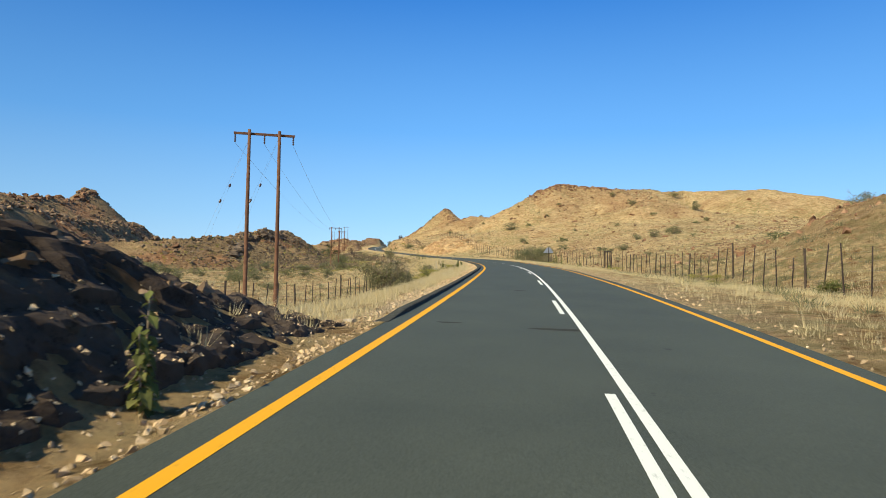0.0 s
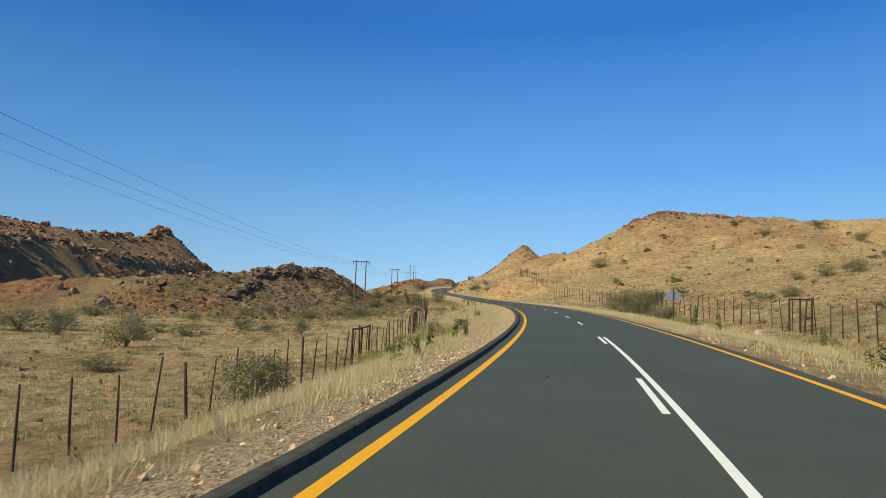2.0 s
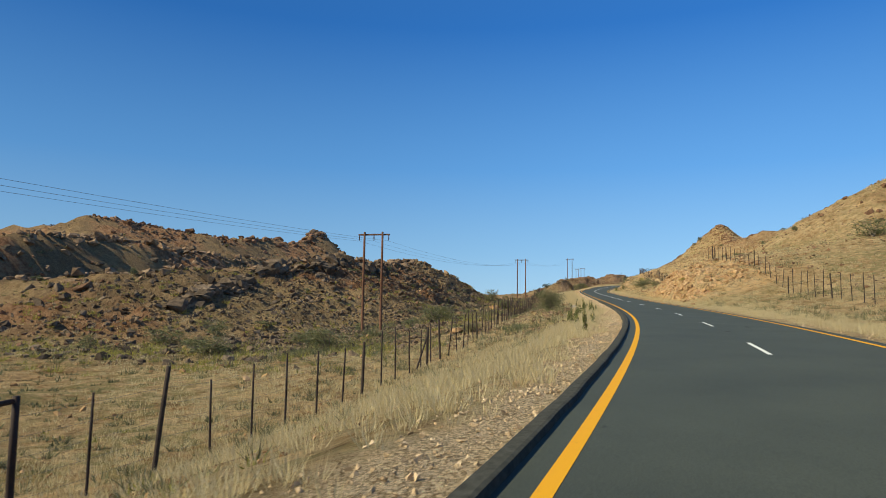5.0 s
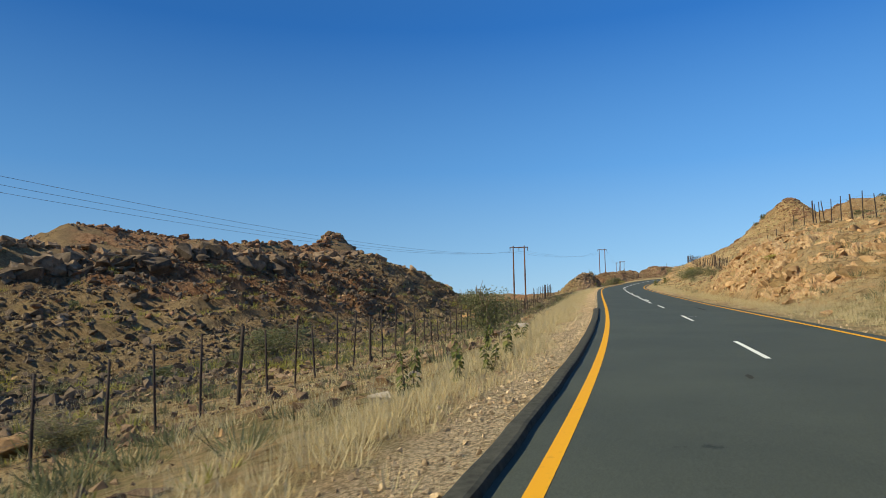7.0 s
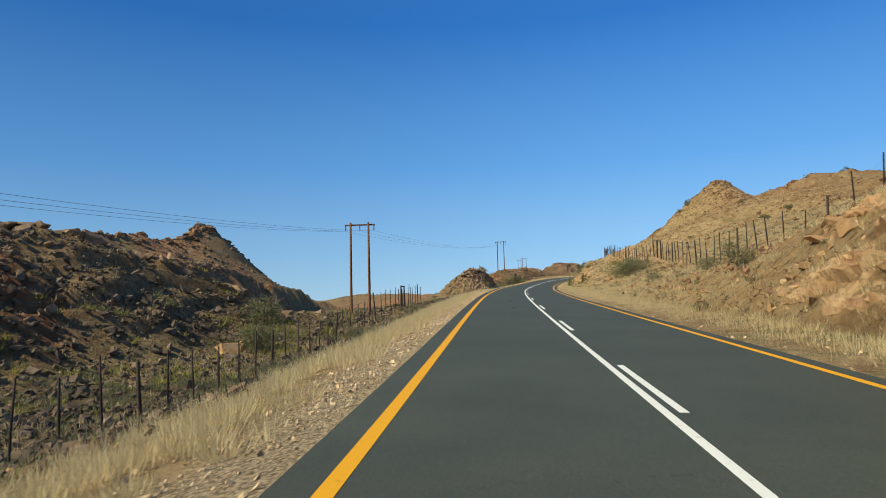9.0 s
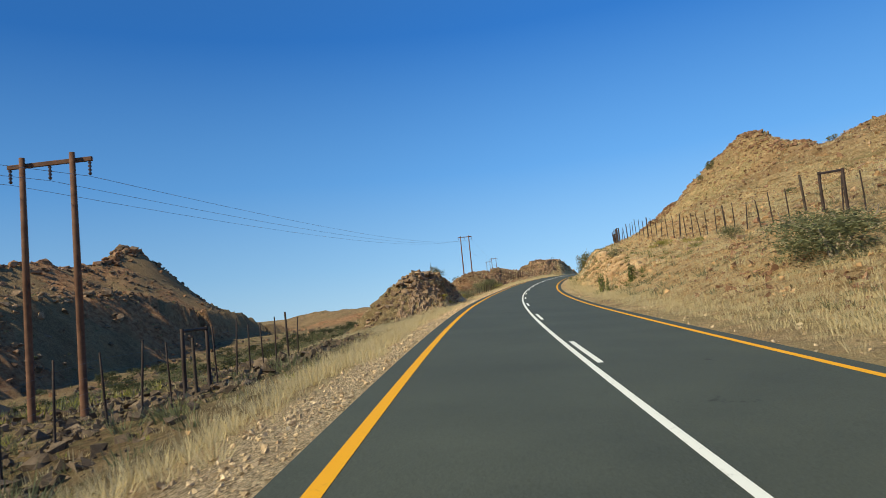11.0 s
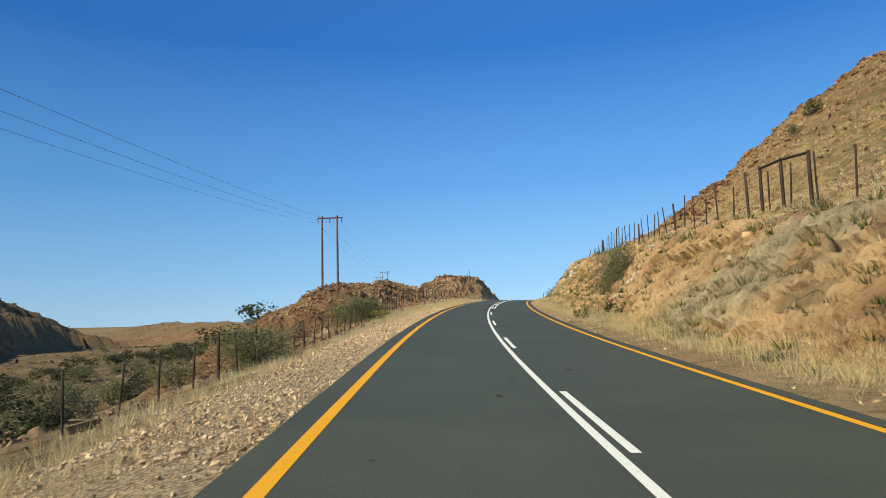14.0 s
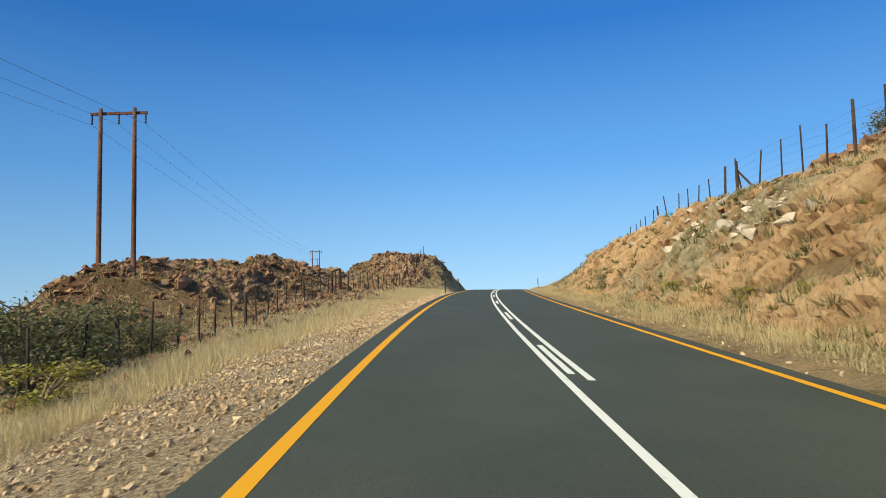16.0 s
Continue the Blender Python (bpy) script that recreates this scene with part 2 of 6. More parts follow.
OLIVE = leaf_material("olive_leaves", (0.15, 0.165, 0.07), (0.25, 0.25, 0.12), (0.10, 0.11, 0.05), (0.32, 0.30, 0.15))
GREEN = leaf_material("green_leaves", (0.12, 0.14, 0.04), (0.20, 0.21, 0.06), (0.08, 0.095, 0.03), (0.30, 0.28, 0.09))
THICKET = leaf_material("thicket_leaves", (0.06, 0.07, 0.03), (0.10, 0.105, 0.05), (0.04, 0.048, 0.022), (0.14, 0.135, 0.065))
SCRUB = leaf_material("grey_scrub", (0.18, 0.17, 0.08), (0.26, 0.245, 0.12), (0.12, 0.115, 0.055), (0.33, 0.295, 0.15))
GOLD = leaf_material("yellow_green_scrub", (0.34, 0.31, 0.06), (0.42, 0.38, 0.09), (0.24, 0.22, 0.05), (0.48, 0.41, 0.15))
BARK = plain("grey_bark", (0.16, 0.12, 0.075), (0.34, 0.27, 0.18), 12)
POLE_WOOD = plain("creosoted_pole", (0.10, 0.045, 0.025), (0.20, 0.10, 0.055), 3, 0.8, 0, 0.5, 0.01)
POST_WOOD = plain("weathered_post", (0.035, 0.026, 0.02), (0.095, 0.068, 0.048), 8, 0.85, 0, 0.5, 0.01)
POST_IRON = plain("rusty_iron", (0.022, 0.014, 0.010), (0.055, 0.03, 0.02), 14, 0.75, 0.3, 0.3, 0.004)
WIRE = plain("galvanised_wire", (0.16, 0.15, 0.14), (0.24, 0.22, 0.2), 20, 0.55, 0.7, 0)
CABLE = plain("aluminium_cable", (0.18, 0.19, 0.20), (0.26, 0.27, 0.28), 5, 0.5, 0.6, 0)
PORCELAIN = plain("brown_insulator", (0.05, 0.028, 0.02), (0.09, 0.05, 0.035), 10, 0.3, 0, 0)
SIGN_METAL = plain("bare_sign_back", (0.33, 0.35, 0.37), (0.44, 0.46, 0.48), 3, 0.45, 0.6, 0.1)


# ---- mesh helpers ----
def mesh_from(name, verts, faces, mat, smooth=False):
    me = bpy.data.meshes.new(name)
    verts, faces = np.asarray(verts, np.float32), np.asarray(faces, np.int32)
    k = faces.shape[1]
    me.vertices.add(len(verts)), me.loops.add(faces.size), me.polygons.add(len(faces))
    me.vertices.foreach_set("co", verts.ravel())
    me.loops.foreach_set("vertex_index", faces.ravel())
    me.polygons.foreach_set("loop_start", np.arange(0, faces.size, k, dtype=np.int32))
    me.polygons.foreach_set("use_smooth", np.full(len(faces), smooth))
    me.update(calc_edges=True)
    me.materials.append(mat)
    return me


def part(name, me, parent=None, label="", mat=None):
    """Links a mesh, or a bmesh with its material, as one object, under a thing if one is given."""
    if isinstance(me, bmesh.types.BMesh):
        bm, me = me, bpy.data.meshes.new(name)
        bm.to_mesh(me)
        bm.free()
        me.materials.append(mat)
    ob = new(name, me)
    ob.parent = parent
    return tagged(ob, label)


def empty(name, at, turn=0.0):
    ob = new(name)
    ob.empty_display_size = 0.3
    ob.matrix_basis = Matrix.Translation(at) @ Matrix.Rotation(turn, 4, "Z")
    return ob


def tube(points, radii, sides=6):
    """Vertices and quads of a tube along points."""
    pts = np.asarray(points, float)
    radii = np.broadcast_to(np.asarray(radii, float), (len(pts),))
    way = np.gradient(pts, axis=0)
    way /= np.linalg.norm(way, axis=1)[:, None] + 1e-9
    ref = np.where(np.abs(way[:, 2:3]) > 0.9, np.array([[1.0, 0, 0]]), np.array([[0, 0, 1.0]]))
    u = np.cross(way, ref)
    u /= np.linalg.norm(u, axis=1)[:, None]
    v = np.cross(way, u)
    a = np.linspace(0, 2 * np.pi, sides, endpoint=False)
    ring = u[:, None] * np.cos(a)[None, :, None] + v[:, None] * np.sin(a)[None, :, None]
    verts = (pts[:, None] + ring * radii[:, None, None]).reshape(-1, 3)
    i, j = np.meshgrid(np.arange(len(pts) - 1), np.arange(sides), indexing="ij")
    k = (j + 1) % sides
    faces = np.stack([i * sides + j, i * sides + k, (i + 1) * sides + k, (i + 1) * sides + j], -1).reshape(-1, 4)
    # end caps of quads or triangles folded onto the first vertices
    caps = []
    for base in (0, (len(pts) - 1) * sides):
        for q in range(1, sides - 2, 2):
            caps.append([base, base + q, base + q + 1, base + q + 2])
    return verts, np.concatenate([faces, np.array(caps, int)]) if caps else (verts, faces)


def joined(pieces):
    vs, fs, n = [], [], 0
    for v, f in pieces:
        vs.append(np.asarray(v, float)), fs.append(np.asarray(f, int) + n)
        n += len(v)
    return np.concatenate(vs), np.concatenate(fs)


# ---- noise on arrays ----
def lattice(ix, iy, seed):
    h = (ix.astype(np.int64) * 374761393 + iy.astype(np.int64) * 668265263 + seed * 974634777) & 0x7FFFFFFF
    h = ((h ^ (h >> 13)) * 1274126177) & 0x7FFFFFFF
    return ((h ^ (h >> 16)) & 0xFFFF) / 65535.0


def value_noise(x, y, seed=0):
    ix, iy = np.floor(x), np.floor(y)
    fx, fy = x - ix, y - iy
    fx, fy = fx * fx * (3 - 2 * fx), fy * fy * (3 - 2 * fy)
    a, b = lattice(ix, iy, seed), lattice(ix + 1, iy, seed)
    c, e = lattice(ix, iy + 1, seed), lattice(ix + 1, iy + 1, seed)
    return (a + (b - a) * fx) * (1 - fy) + (c + (e - c) * fx) * fy


def fbm(x, y, octaves=4, seed=0, gain=0.5):
    out, amp, tot = 0.0, 1.0, 0.0
    for o in range(octaves):
        out, tot = out + amp * value_noise(x * 2**o + 17.3 * o, y * 2**o - 9.1 * o, seed + o), tot + amp
        amp *= gain
    return out / tot * 2 - 1


def smooth(a, b, x):
    t = np.clip((x - a) / (b - a), 0, 1)
    return t * t * (3 - 2 * t)


# ---- the road's line: heading, grade and crossfall every 14 m ----
HEADING = [-10.36, -9.56, -8.77, -8.06, -7.21, -5.98, -4.23, -2.24, -0.54, 1.0, 2.6, 4.44, 6.59, 8.87, 10.97, 12.42, 13.04, 13.14, 12.97, 12.56, 11.75, 10.65, 9.41, 8.18, 6.89, 5.4, 3.77, 2.07, 0.45, -0.84, -1.88, -2.86, -3.85, -4.83, -5.82, -6.8]
GRADE = [0.0352, 0.0305, 0.0262, 0.0247, 0.0203, 0.0156, 0.0158, 0.0175, 0.0187, 0.0183, 0.0172, 0.0159, 0.0153, 0.0181, 0.0237, 0.0268, 0.0293, 0.0334, 0.0337, 0.0324, 0.0306, 0.0291, 0.0292, 0.0312, 0.0353, 0.0404, 0.045, 0.0458, 0.044, 0.0407, 0.0368, 0.0329, 0.0289, 0.0249, 0.017, 0.0085]
CROSS = [-0.0188, -0.0193, -0.0107, -0.0024, -0.001, 0.012, 0.0148, 0.0155, 0.0267, 0.0254, 0.0221, 0.0197, 0.0162, 0.0162, 0.0112, -0.0055, -0.0177, -0.0204, -0.0306, -0.0372, -0.04, -0.0424, -0.0483, -0.0409, -0.0354, -0.0303, -0.0358, -0.0342, -0.0322, -0.0327, -0.0318, -0.0303, -0.0277, -0.0258, -0.0246, -0.024]
station = -14.0 + 14.0 * np.arange(len(HEADING))
line_s = np.arange(-14.0, station[-1] + 0.5, 1.0)
soft_k = np.hanning(23) / np.hanning(23).sum()


def eased(values):
    return np.convolve(np.pad(np.interp(line_s, station, values), 11, "edge"), soft_k, "valid")


line_h, line_g = np.radians(eased(HEADING)), eased(GRADE)
line_x, line_y, line_z = np.cumsum(-np.sin(line_h)), np.cumsum(np.cos(line_h)), np.cumsum(line_g)
line_x, line_y, line_z = line_x - line_x[14], line_y - line_y[14], line_z - line_z[14]
line_e = np.interp(line_s, station, CROSS)


def axis(s):
    """Centre line at s: x, y, z, heading, crossfall; straight on beyond its ends."""
    s = np.asarray(s, float)
    x, y, z, h, e = (np.interp(s, line_s, q) for q in (line_x, line_y, line_z, line_h, line_e))
    over = s - np.clip(s, line_s[0], line_s[-1])
    z = z + np.where(over < 0, over * 0.02, -0.012 * np.minimum(over, 400))
    return x - np.sin(h) * over, y + np.cos(h) * over, z, h, e


def spot(s, d):
    """World x, y of a place d metres to the right of the centre line at s."""
    s, d = np.broadcast_arrays(np.asarray(s, float), np.asarray(d, float))
    x, y, z, h, e = axis(s)
    near = np.clip(d, -60, 60)
    return x + np.cos(h) * near + np.cos(0.035) * (d - near), y + np.sin(h) * near + np.sin(0.035) * (d - near)


def on_road(s, d, up=0.0):
    x, y, z, h, e = axis(s)
    return np.stack([x + np.cos(h) * d, y + np.sin(h) * d, z + e * d + up], -1)


# ---- the lie of the land ----
def table(s, *pairs):
    p = np.array(pairs, float)
    return np.interp(s, p[:, 0], p[:, 1])


def tent(x, y, slope, *crest, back=None):
    """Height of a ridge with that crest line (x, y, z) and side slope; back: the slope on the left of its way."""
    best = np.full(np.shape(x), -1e3)
    for (ax, ay, az_), (bx, by, bz) in zip(crest, crest[1:]):
        ux, uy = bx - ax, by - ay
        t = np.clip(((x - ax) * ux + (y - ay) * uy) / (ux * ux + uy * uy + 1e-9), 0, 1)
        r = np.hypot(x - ax - t * ux, y - ay - t * uy)
        side = slope if back is None else np.where(ux * (y - ay) - uy * (x - ax) > 0, back, slope)
        best = np.maximum(best, az_ + (bz - az_) * t - side * (np.sqrt(r * r + 4) - 2))
    return best


def higher(a, b, k=1.5):
    """Smooth maximum."""
    h = np.clip(0.5 + 0.5 * (a - b) / k, 0, 1)
    return b + (a - b) * h + k * h * (1 - h)


def cut_height(s):
    """Height of the rock cutting on the right, 9 m from the centre line."""
    return table(s, (-40, 0.1), (15, 0.1), (50, -0.4), (140, -0.4), (190, 0.15), (199, 0.7), (206, 2.6), (212, 3.7), (226, 4.2), (234, 2.9), (246, 1.5), (256, 1.1), (272, 0.8), (300, 1.5), (325, 2.7), (348, 3.7), (375, 3.9), (404, 4.3), (425, 3.3), (445, 1.7), (480, 0.4), (520, 0.1))


def land(s, d):
    """Height and rockiness of the ground at road coordinates s, d."""
    s, d = np.broadcast_arrays(np.asarray(s, float), np.asarray(d, float))
    x, y = spot(s, d)
    _, _, zr, _, e = axis(s)
    # left side, as depth under the road
    l6 = table(s, (-40, 0.2), (30, 0.4), (300, 0.35), (420, 0.2))
    l15 = table(s, (-40, 1), (20, 1.7), (45, 3.7), (96, 3.7), (140, 3.3), (160, 2.85), (178, 2.1), (204, 2.0), (222, 2.9), (240, 3.7), (260, 3.3), (275, 1.9), (284, 1.8), (300, 1.7), (318, 1.7), (332, 2.5), (350, 2.7), (372, 2.5), (386, 1.5), (410, 0.2), (450, -1), (520, -1))
    l28 = table(s, (-40, 1), (45, 3.9), (96, 4.1), (166, 3.4), (183, 2.9), (210, 3.2), (229, 3.8), (256, 3.3), (267, 1.9), (280, 2.2), (300, 4.2), (330, 6), (370, 7), (400, 6.5), (450, 3), (520, 1))
    l45 = table(s, (-40, 1), (45, 4.1), (96, 4.3), (178, 4.4), (229, 4.4), (278, 5.5), (310, 8), (350, 10.5), (410, 11), (460, 7), (520, 3))
    l100 = table(s, (-40, 1), (96, 4), (178, 5), (278, 9), (350, 15), (450, 15), (560, 9))
    # right side, as height over the road
    r9 = cut_height(s)
    r15 = table(s, (-40, 0.6), (15, 0.3), (40, -0.8), (97, -1.1), (150, -0.2), (196, 1.2), (206, 4.3), (214, 5.5), (226, 6.2), (234, 6.2), (244, 3.4), (250, 2.9), (264, 2.2), (290, 2.9), (318, 3.8), (350, 5.4), (380, 5.9), (400, 6.2), (420, 4.8), (440, 2.8), (480, 0.8), (520, 0.2))
    r30 = table(s, (-40, 4), (50, 3.6), (110, 2.4), (150, 3.2), (196, 5), (206, 7.0), (214, 8.2), (232, 9.2), (246, 7.6), (256, 7.2), (290, 7.6), (317, 8.5), (369, 9.4), (400, 10.4), (420, 7.4), (440, 3.6), (500, 1))
    r60 = table(s, (-40, 8), (60, 8), (120, 7), (160, 9), (204, 13), (250, 16), (317, 12.5), (380, 12), (440, 5), (520, 1))
    r100 = table(s, (-40, 10), (60, 11), (140, 10), (204, 17), (260, 22), (340, 13), (420, 5), (520, 1))
    knots = (-400, -100, -45, -28, -15, -6.2, -3.8, 0, 3.8, 6.4, 9.2, 15, 30, 60, 100, 400)
    rows = (-l100 - zr * 0.7 - 1, -l100, -l45, -l28, -l15, -l6, -0.07 - 3.8 * e, -0.12 + 0 * s, -0.07 + 3.8 * e, 0.05 + 0 * s, r9, r15, r30, r60, r100, 6 - zr * 0.6)
    f = rows[0].copy()
    for (a, ra), (b, rb) in zip(zip(knots, rows), zip(knots[1:], rows[1:])):
        t = (d - a) / (b - a)
        f = np.where((d >= a) & (d < b), ra + (rb - ra) * t, f)
    f = np.where(d >= 400, rows[-1], f)
    z = zr + f
    # cut bank at the start, on the left
    bank = 2.3 * smooth(-4.45, -7.1, d) * smooth(17.5, 5, s + 0.15 * (d + 7)) * smooth(-46, -16, d)
    z = z + bank
    rocky = 0.9 * smooth(0.3, 1.6, bank)
    base = z
    wx = x + 9 * fbm(x / 38, y / 38, 3, 5)
    wy = y + 9 * fbm(x / 38, y / 38, 3, 9)
    crests = (
        tent(wx, wy, 0.62, (-470, 425, 54), (-363, 470, 52), (-314, 377, 49), (-279, 428, 41), (-280, 498, 46), (-301, 528, 45), (-294, 556, 50), (-296, 600, 36), (-310, 650, 24), back=0.4),
        tent(wx, wy, 1.0, (-140, 190, 10), (-160, 228, 19), (-170, 264, 22), (-178, 324, 21), (-195, 400, 23), (-207, 470, 25), back=0.12),
        tent(wx, wy, 0.55, (168, 190, 22), (128, 235, 32), (93, 279, 35), (91, 262, 34.3), (73, 250, 32.3), (51, 253, 34.3), (38, 263, 25), (27, 276, 15.5)),
        tent(wx, wy, 0.42, (81, 217, 26), (81, 232, 28), (72, 250, 31)),
        tent(wx, wy, 0.40, (58, 285, 22), (60, 330, 24), (24, 339, 26)),
    )
    fine_crests = (
        tent(x, y, 0.95, (-302, 572, 59.5), (-298, 578, 60.3)),
        tent(x, y, 0.38, (-121, 165, 2), (-86, 178, 5.5), (-63, 187, 7.4), (-56, 208, 9.9)),
        tent(x, y, 0.52, (-56, 208, 9.9), (-55, 214, 10.5), (-57, 234, 11.4)),
        tent(x, y, 0.66, (-57, 234, 11.4), (-55, 248, 12.8), (-51.5, 262, 9.8), (-50, 266, 7.4)),
        tent(x, y, 0.82, (58, 332, 24), (24, 339, 27), (15, 352, 24), (14, 375, 30.6), (13, 382, 33.4)),
        tent(x, y, 1.05, (13, 382, 33.4), (12, 388, 35.2), (8, 393, 32.2), (3.5, 396, 27.9), (-1.5, 396, 24.4), (-6, 394, 20.9), (-11, 393, 17.0), (-15, 398, 13.6)),
        tent(x, y, 0.55, (-58, 381, 3), (-51.0, 396, 11.0), (-49, 403.5, 14.0), (-46.5, 420, 15.4), (-44.5, 440, 15.2), (-42.5, 452, 14.8), (-40, 461, 17.4)),
        tent(x, y, 0.62, (-40, 461, 18.6), (-34.5, 468, 18.4), (-31.5, 477, 16.5), (-30, 486, 13.8)),
        tent(x, y, 1.05, (-36.4, 306, 5.8), (-34.6, 311, 10.1), (-33.2, 316, 11.5), (-33.2, 321, 9.6), (-33, 327, 7.6)),
        tent(x, y, 0.30, (-84, 592, 20.5), (-76, 594, 22.4), (-66, 598, 20.8), (-50, 625, 16)),
        tent(x, y, 0.22, (-120, 650, 12), (-170, 690, 10), (-260, 740, 13)),
        tent(x, y, 0.55, (34.5, 46, 6.8), (42, 56, 9.4), (56, 76, 10.2), (62, 86, 9.5)),
    )
    hill = np.full(np.shape(x), -1e3)
    for c in crests:
        hill = higher(hill, c, 3.0)
    for c in fine_crests:
        hill = higher(hill, c, 1.0)
    # the hills stop short of the road bed and its cuttings
    room = np.where(d > 0, base + np.maximum(0, d - 12) * 0.85 - 1.0 * smooth(14, 10, d), zr + (-d - 7.2) * 1.7 - 0.3)
    hill = np.minimum(hill, room)
    z = higher(z, hill, 0.9)
    up = smooth(-1.0, 4.0, hill - base)
    # eroded gully behind the left fence, its steep bank turned to the road
    edge = -14.9 - 0.22 * (s - 203) - 0.007 * (s - 203) ** 2 + 0.5 * fbm(s / 2.2, s * 0, 3, 37)
    z = z - 1.05 * smooth(200, 204, s) * smooth(228, 216, s) * smooth(-0.35, 0.15, d - edge) * smooth(4.2, 0.6, d - edge)
    # far country
    far = smooth(420, 1100, np.hypot(x + 60, y - 280))
    z = z * (1 - far) + far * (-6 + 17 * fbm(x / 900, y / 900, 4, 31) + 10 * smooth(700, 2200, np.hypot(x, y)))
    # rock outcrops, ledges and rubble
    away = smooth(5.6, 8.5, np.abs(d))
    cut = smooth(0.5, 1.6, r9) * smooth(5.8, 7.2, d) * smooth(22, 12, d)
    patch = smooth(0.02, 0.35, fbm(x / 26, y / 26, 4, 41))
    for cx, cy, r in ((7, 391, 16), (52, 253, 16), (75, 252, 14), (93, 275, 14), (24, 339, 9), (44, 58, 18)):
        patch = np.maximum(patch, 0.65 * smooth(1.15, 0.35, np.hypot(x - cx, y - cy) / r + 0.5 * fbm(x / 6, y / 6, 3, 43)))
    rocky = np.clip(np.maximum(rocky, np.maximum(cut, up * (0.25 + 0.75 * patch))) + 0.25 * patch * smooth(14, 40, np.abs(d)), 0, 1)
    # terraces of harder rock
    step = 2.4 + 1.4 * smooth(90, 200, np.abs(d))
    u = z / step + 3.0 * fbm(x / 16, y / 16, 5, 101)
    part_u = u - np.floor(u)
    z = z + away * up * (1 - cut) * np.where(d < 0, 1.0, 0.5) * 0.42 * step * (smooth(0.36, 0.64, part_u) - part_u)
    rough = np.abs(fbm(x / 5.5, y / 5.5, 4, 51)) * 1.7 - 0.45 + 0.55 * fbm(x / 1.7, y / 1.7, 3, 61)
    ledge = np.floor(z / 1.1 + 1.2 * fbm(x / 9, y / 9, 3, 71))
    calm = 1 - 0.8 * cut
    z = z + away * rocky * calm * ((0.8 + 0.5 * smooth(-18, -30, d)) * rough + 0.28 * (lattice(ledge, np.floor(x / 6), 3) - 0.5))
    z = z + away * 0.16 * fbm(x / 2.3, y / 2.3, 4, 81) + smooth(9, 30, np.abs(d)) * 0.5 * fbm(x / 14, y / 14, 3, 91)
    z = z + 0.035 * fbm(x / 0.6, y / 0.6, 2, 95) * smooth(4.0, 4.8, np.abs(d))
    return z, rocky * (1 - 0.6 * far)


def ground_at(s, d):
    x, y = spot(s, d)
    z, _ = land(s, d)
    return np.stack([np.broadcast_to(x, np.shape(z)), np.broadcast_to(y, np.shape(z)), z], -1)


def growing(a, b, first, factor):
    out, step = [a], first
    while out[-1] < b:
        out.append(out[-1] + step)
        step *= factor
    return np.array(out)


# ---- ground sheet ----
half = np.concatenate([np.arange(0, 4.2, 0.42), np.arange(4.2, 16, 0.34), np.arange(16, 30, 0.55), growing(30, 130, 0.6, 1.022), growing(133, 3600, 4.5, 1.07)])
far_left = np.concatenate([growing(133, 345, 3.2, 1.012), growing(352, 3600, 10, 1.13)])
cols = np.concatenate([-far_left[::-1], -half[half < 131][:0:-1], half])
rows_s = np.concatenate([-growing(22, 3000, 2, 1.16)[::-1], np.arange(-20, 470, 0.78), growing(471, 660, 1.0, 1.008), growing(664, 3800, 5, 1.09)])
gs, gd = np.meshgrid(rows_s, cols, indexing="ij")
gz, grock = land(gs, gd)
gx, gy = spot(gs, gd)


def cells(u, v, seed):
    """A random value for each cell of a broken-up plane."""
    best, val = np.full(u.shape, 9.0), np.zeros(u.shape)
    iu, iv = np.floor(u), np.floor(v)
    for a in (-1, 0, 1):
        for b in (-1, 0, 1):
            cu, cv = iu + a + lattice(iu + a, iv + b, seed), iv + b + lattice(iu + a, iv + b, seed + 1)
            r = (u - cu) ** 2 + (v - cv) ** 2
            val = np.where(r < best, lattice(iu + a, iv + b, seed + 2), val)
            best = np.minimum(r, best)
    return val


# blocks and ledges stand out of the cut faces and rocky crests
gcut = smooth(0.5, 1.6, cut_height(gs)) * smooth(6.0, 7.4, gd) * smooth(21, 12, gd)
knoll = smooth(297, 301, gs) * smooth(336, 330, gs) * smooth(-6.8, -8, gd) * smooth(-19, -15, gd)
push = np.maximum(gcut * (1 - smooth(222, 232, gs)) * (0.35 + 0.65 * smooth(-0.1, 0.25, fbm(gx / 7, gy / 7, 3, 77))), 0.8 * knoll)
tilt = gz + 0.22 * gs
blocks = 0.85 * (cells(gs / 2.1, tilt / 0.75, 5) - 0.5) + 0.32 * (cells(gs / 0.8, tilt / 0.3, 8) - 0.5)
gh = axis(gs)[3]
gx, gy = gx + np.cos(gh) * push * blocks * -1.0, gy + np.sin(gh) * push * blocks * -1.0
gz = gz + push * 0.3 * blocks
nr, nc = gs.shape
i, j = np.meshgrid(np.arange(nr - 1), np.arange(nc - 1), indexing="ij")
quads = np.stack([i * nc + j, i * nc + j + 1, (i + 1) * nc + j + 1, (i + 1) * nc + j], -1).reshape(-1, 4)
ground_me = mesh_from("ground", np.stack([gx, gy, gz], -1).reshape(-1, 3), quads, GROUND, True)
gravel = smooth(2.0, 4.0, np.abs(gd)) * smooth(13, 17, gs) * smooth(6.2, 4.9, np.abs(gd) - 2.2 * smooth(295, 325, gs) + 0.6 * fbm(gx / 3, gy / 3, 3, 7)) * np.where(gd < 0, 1.0, 0.25)
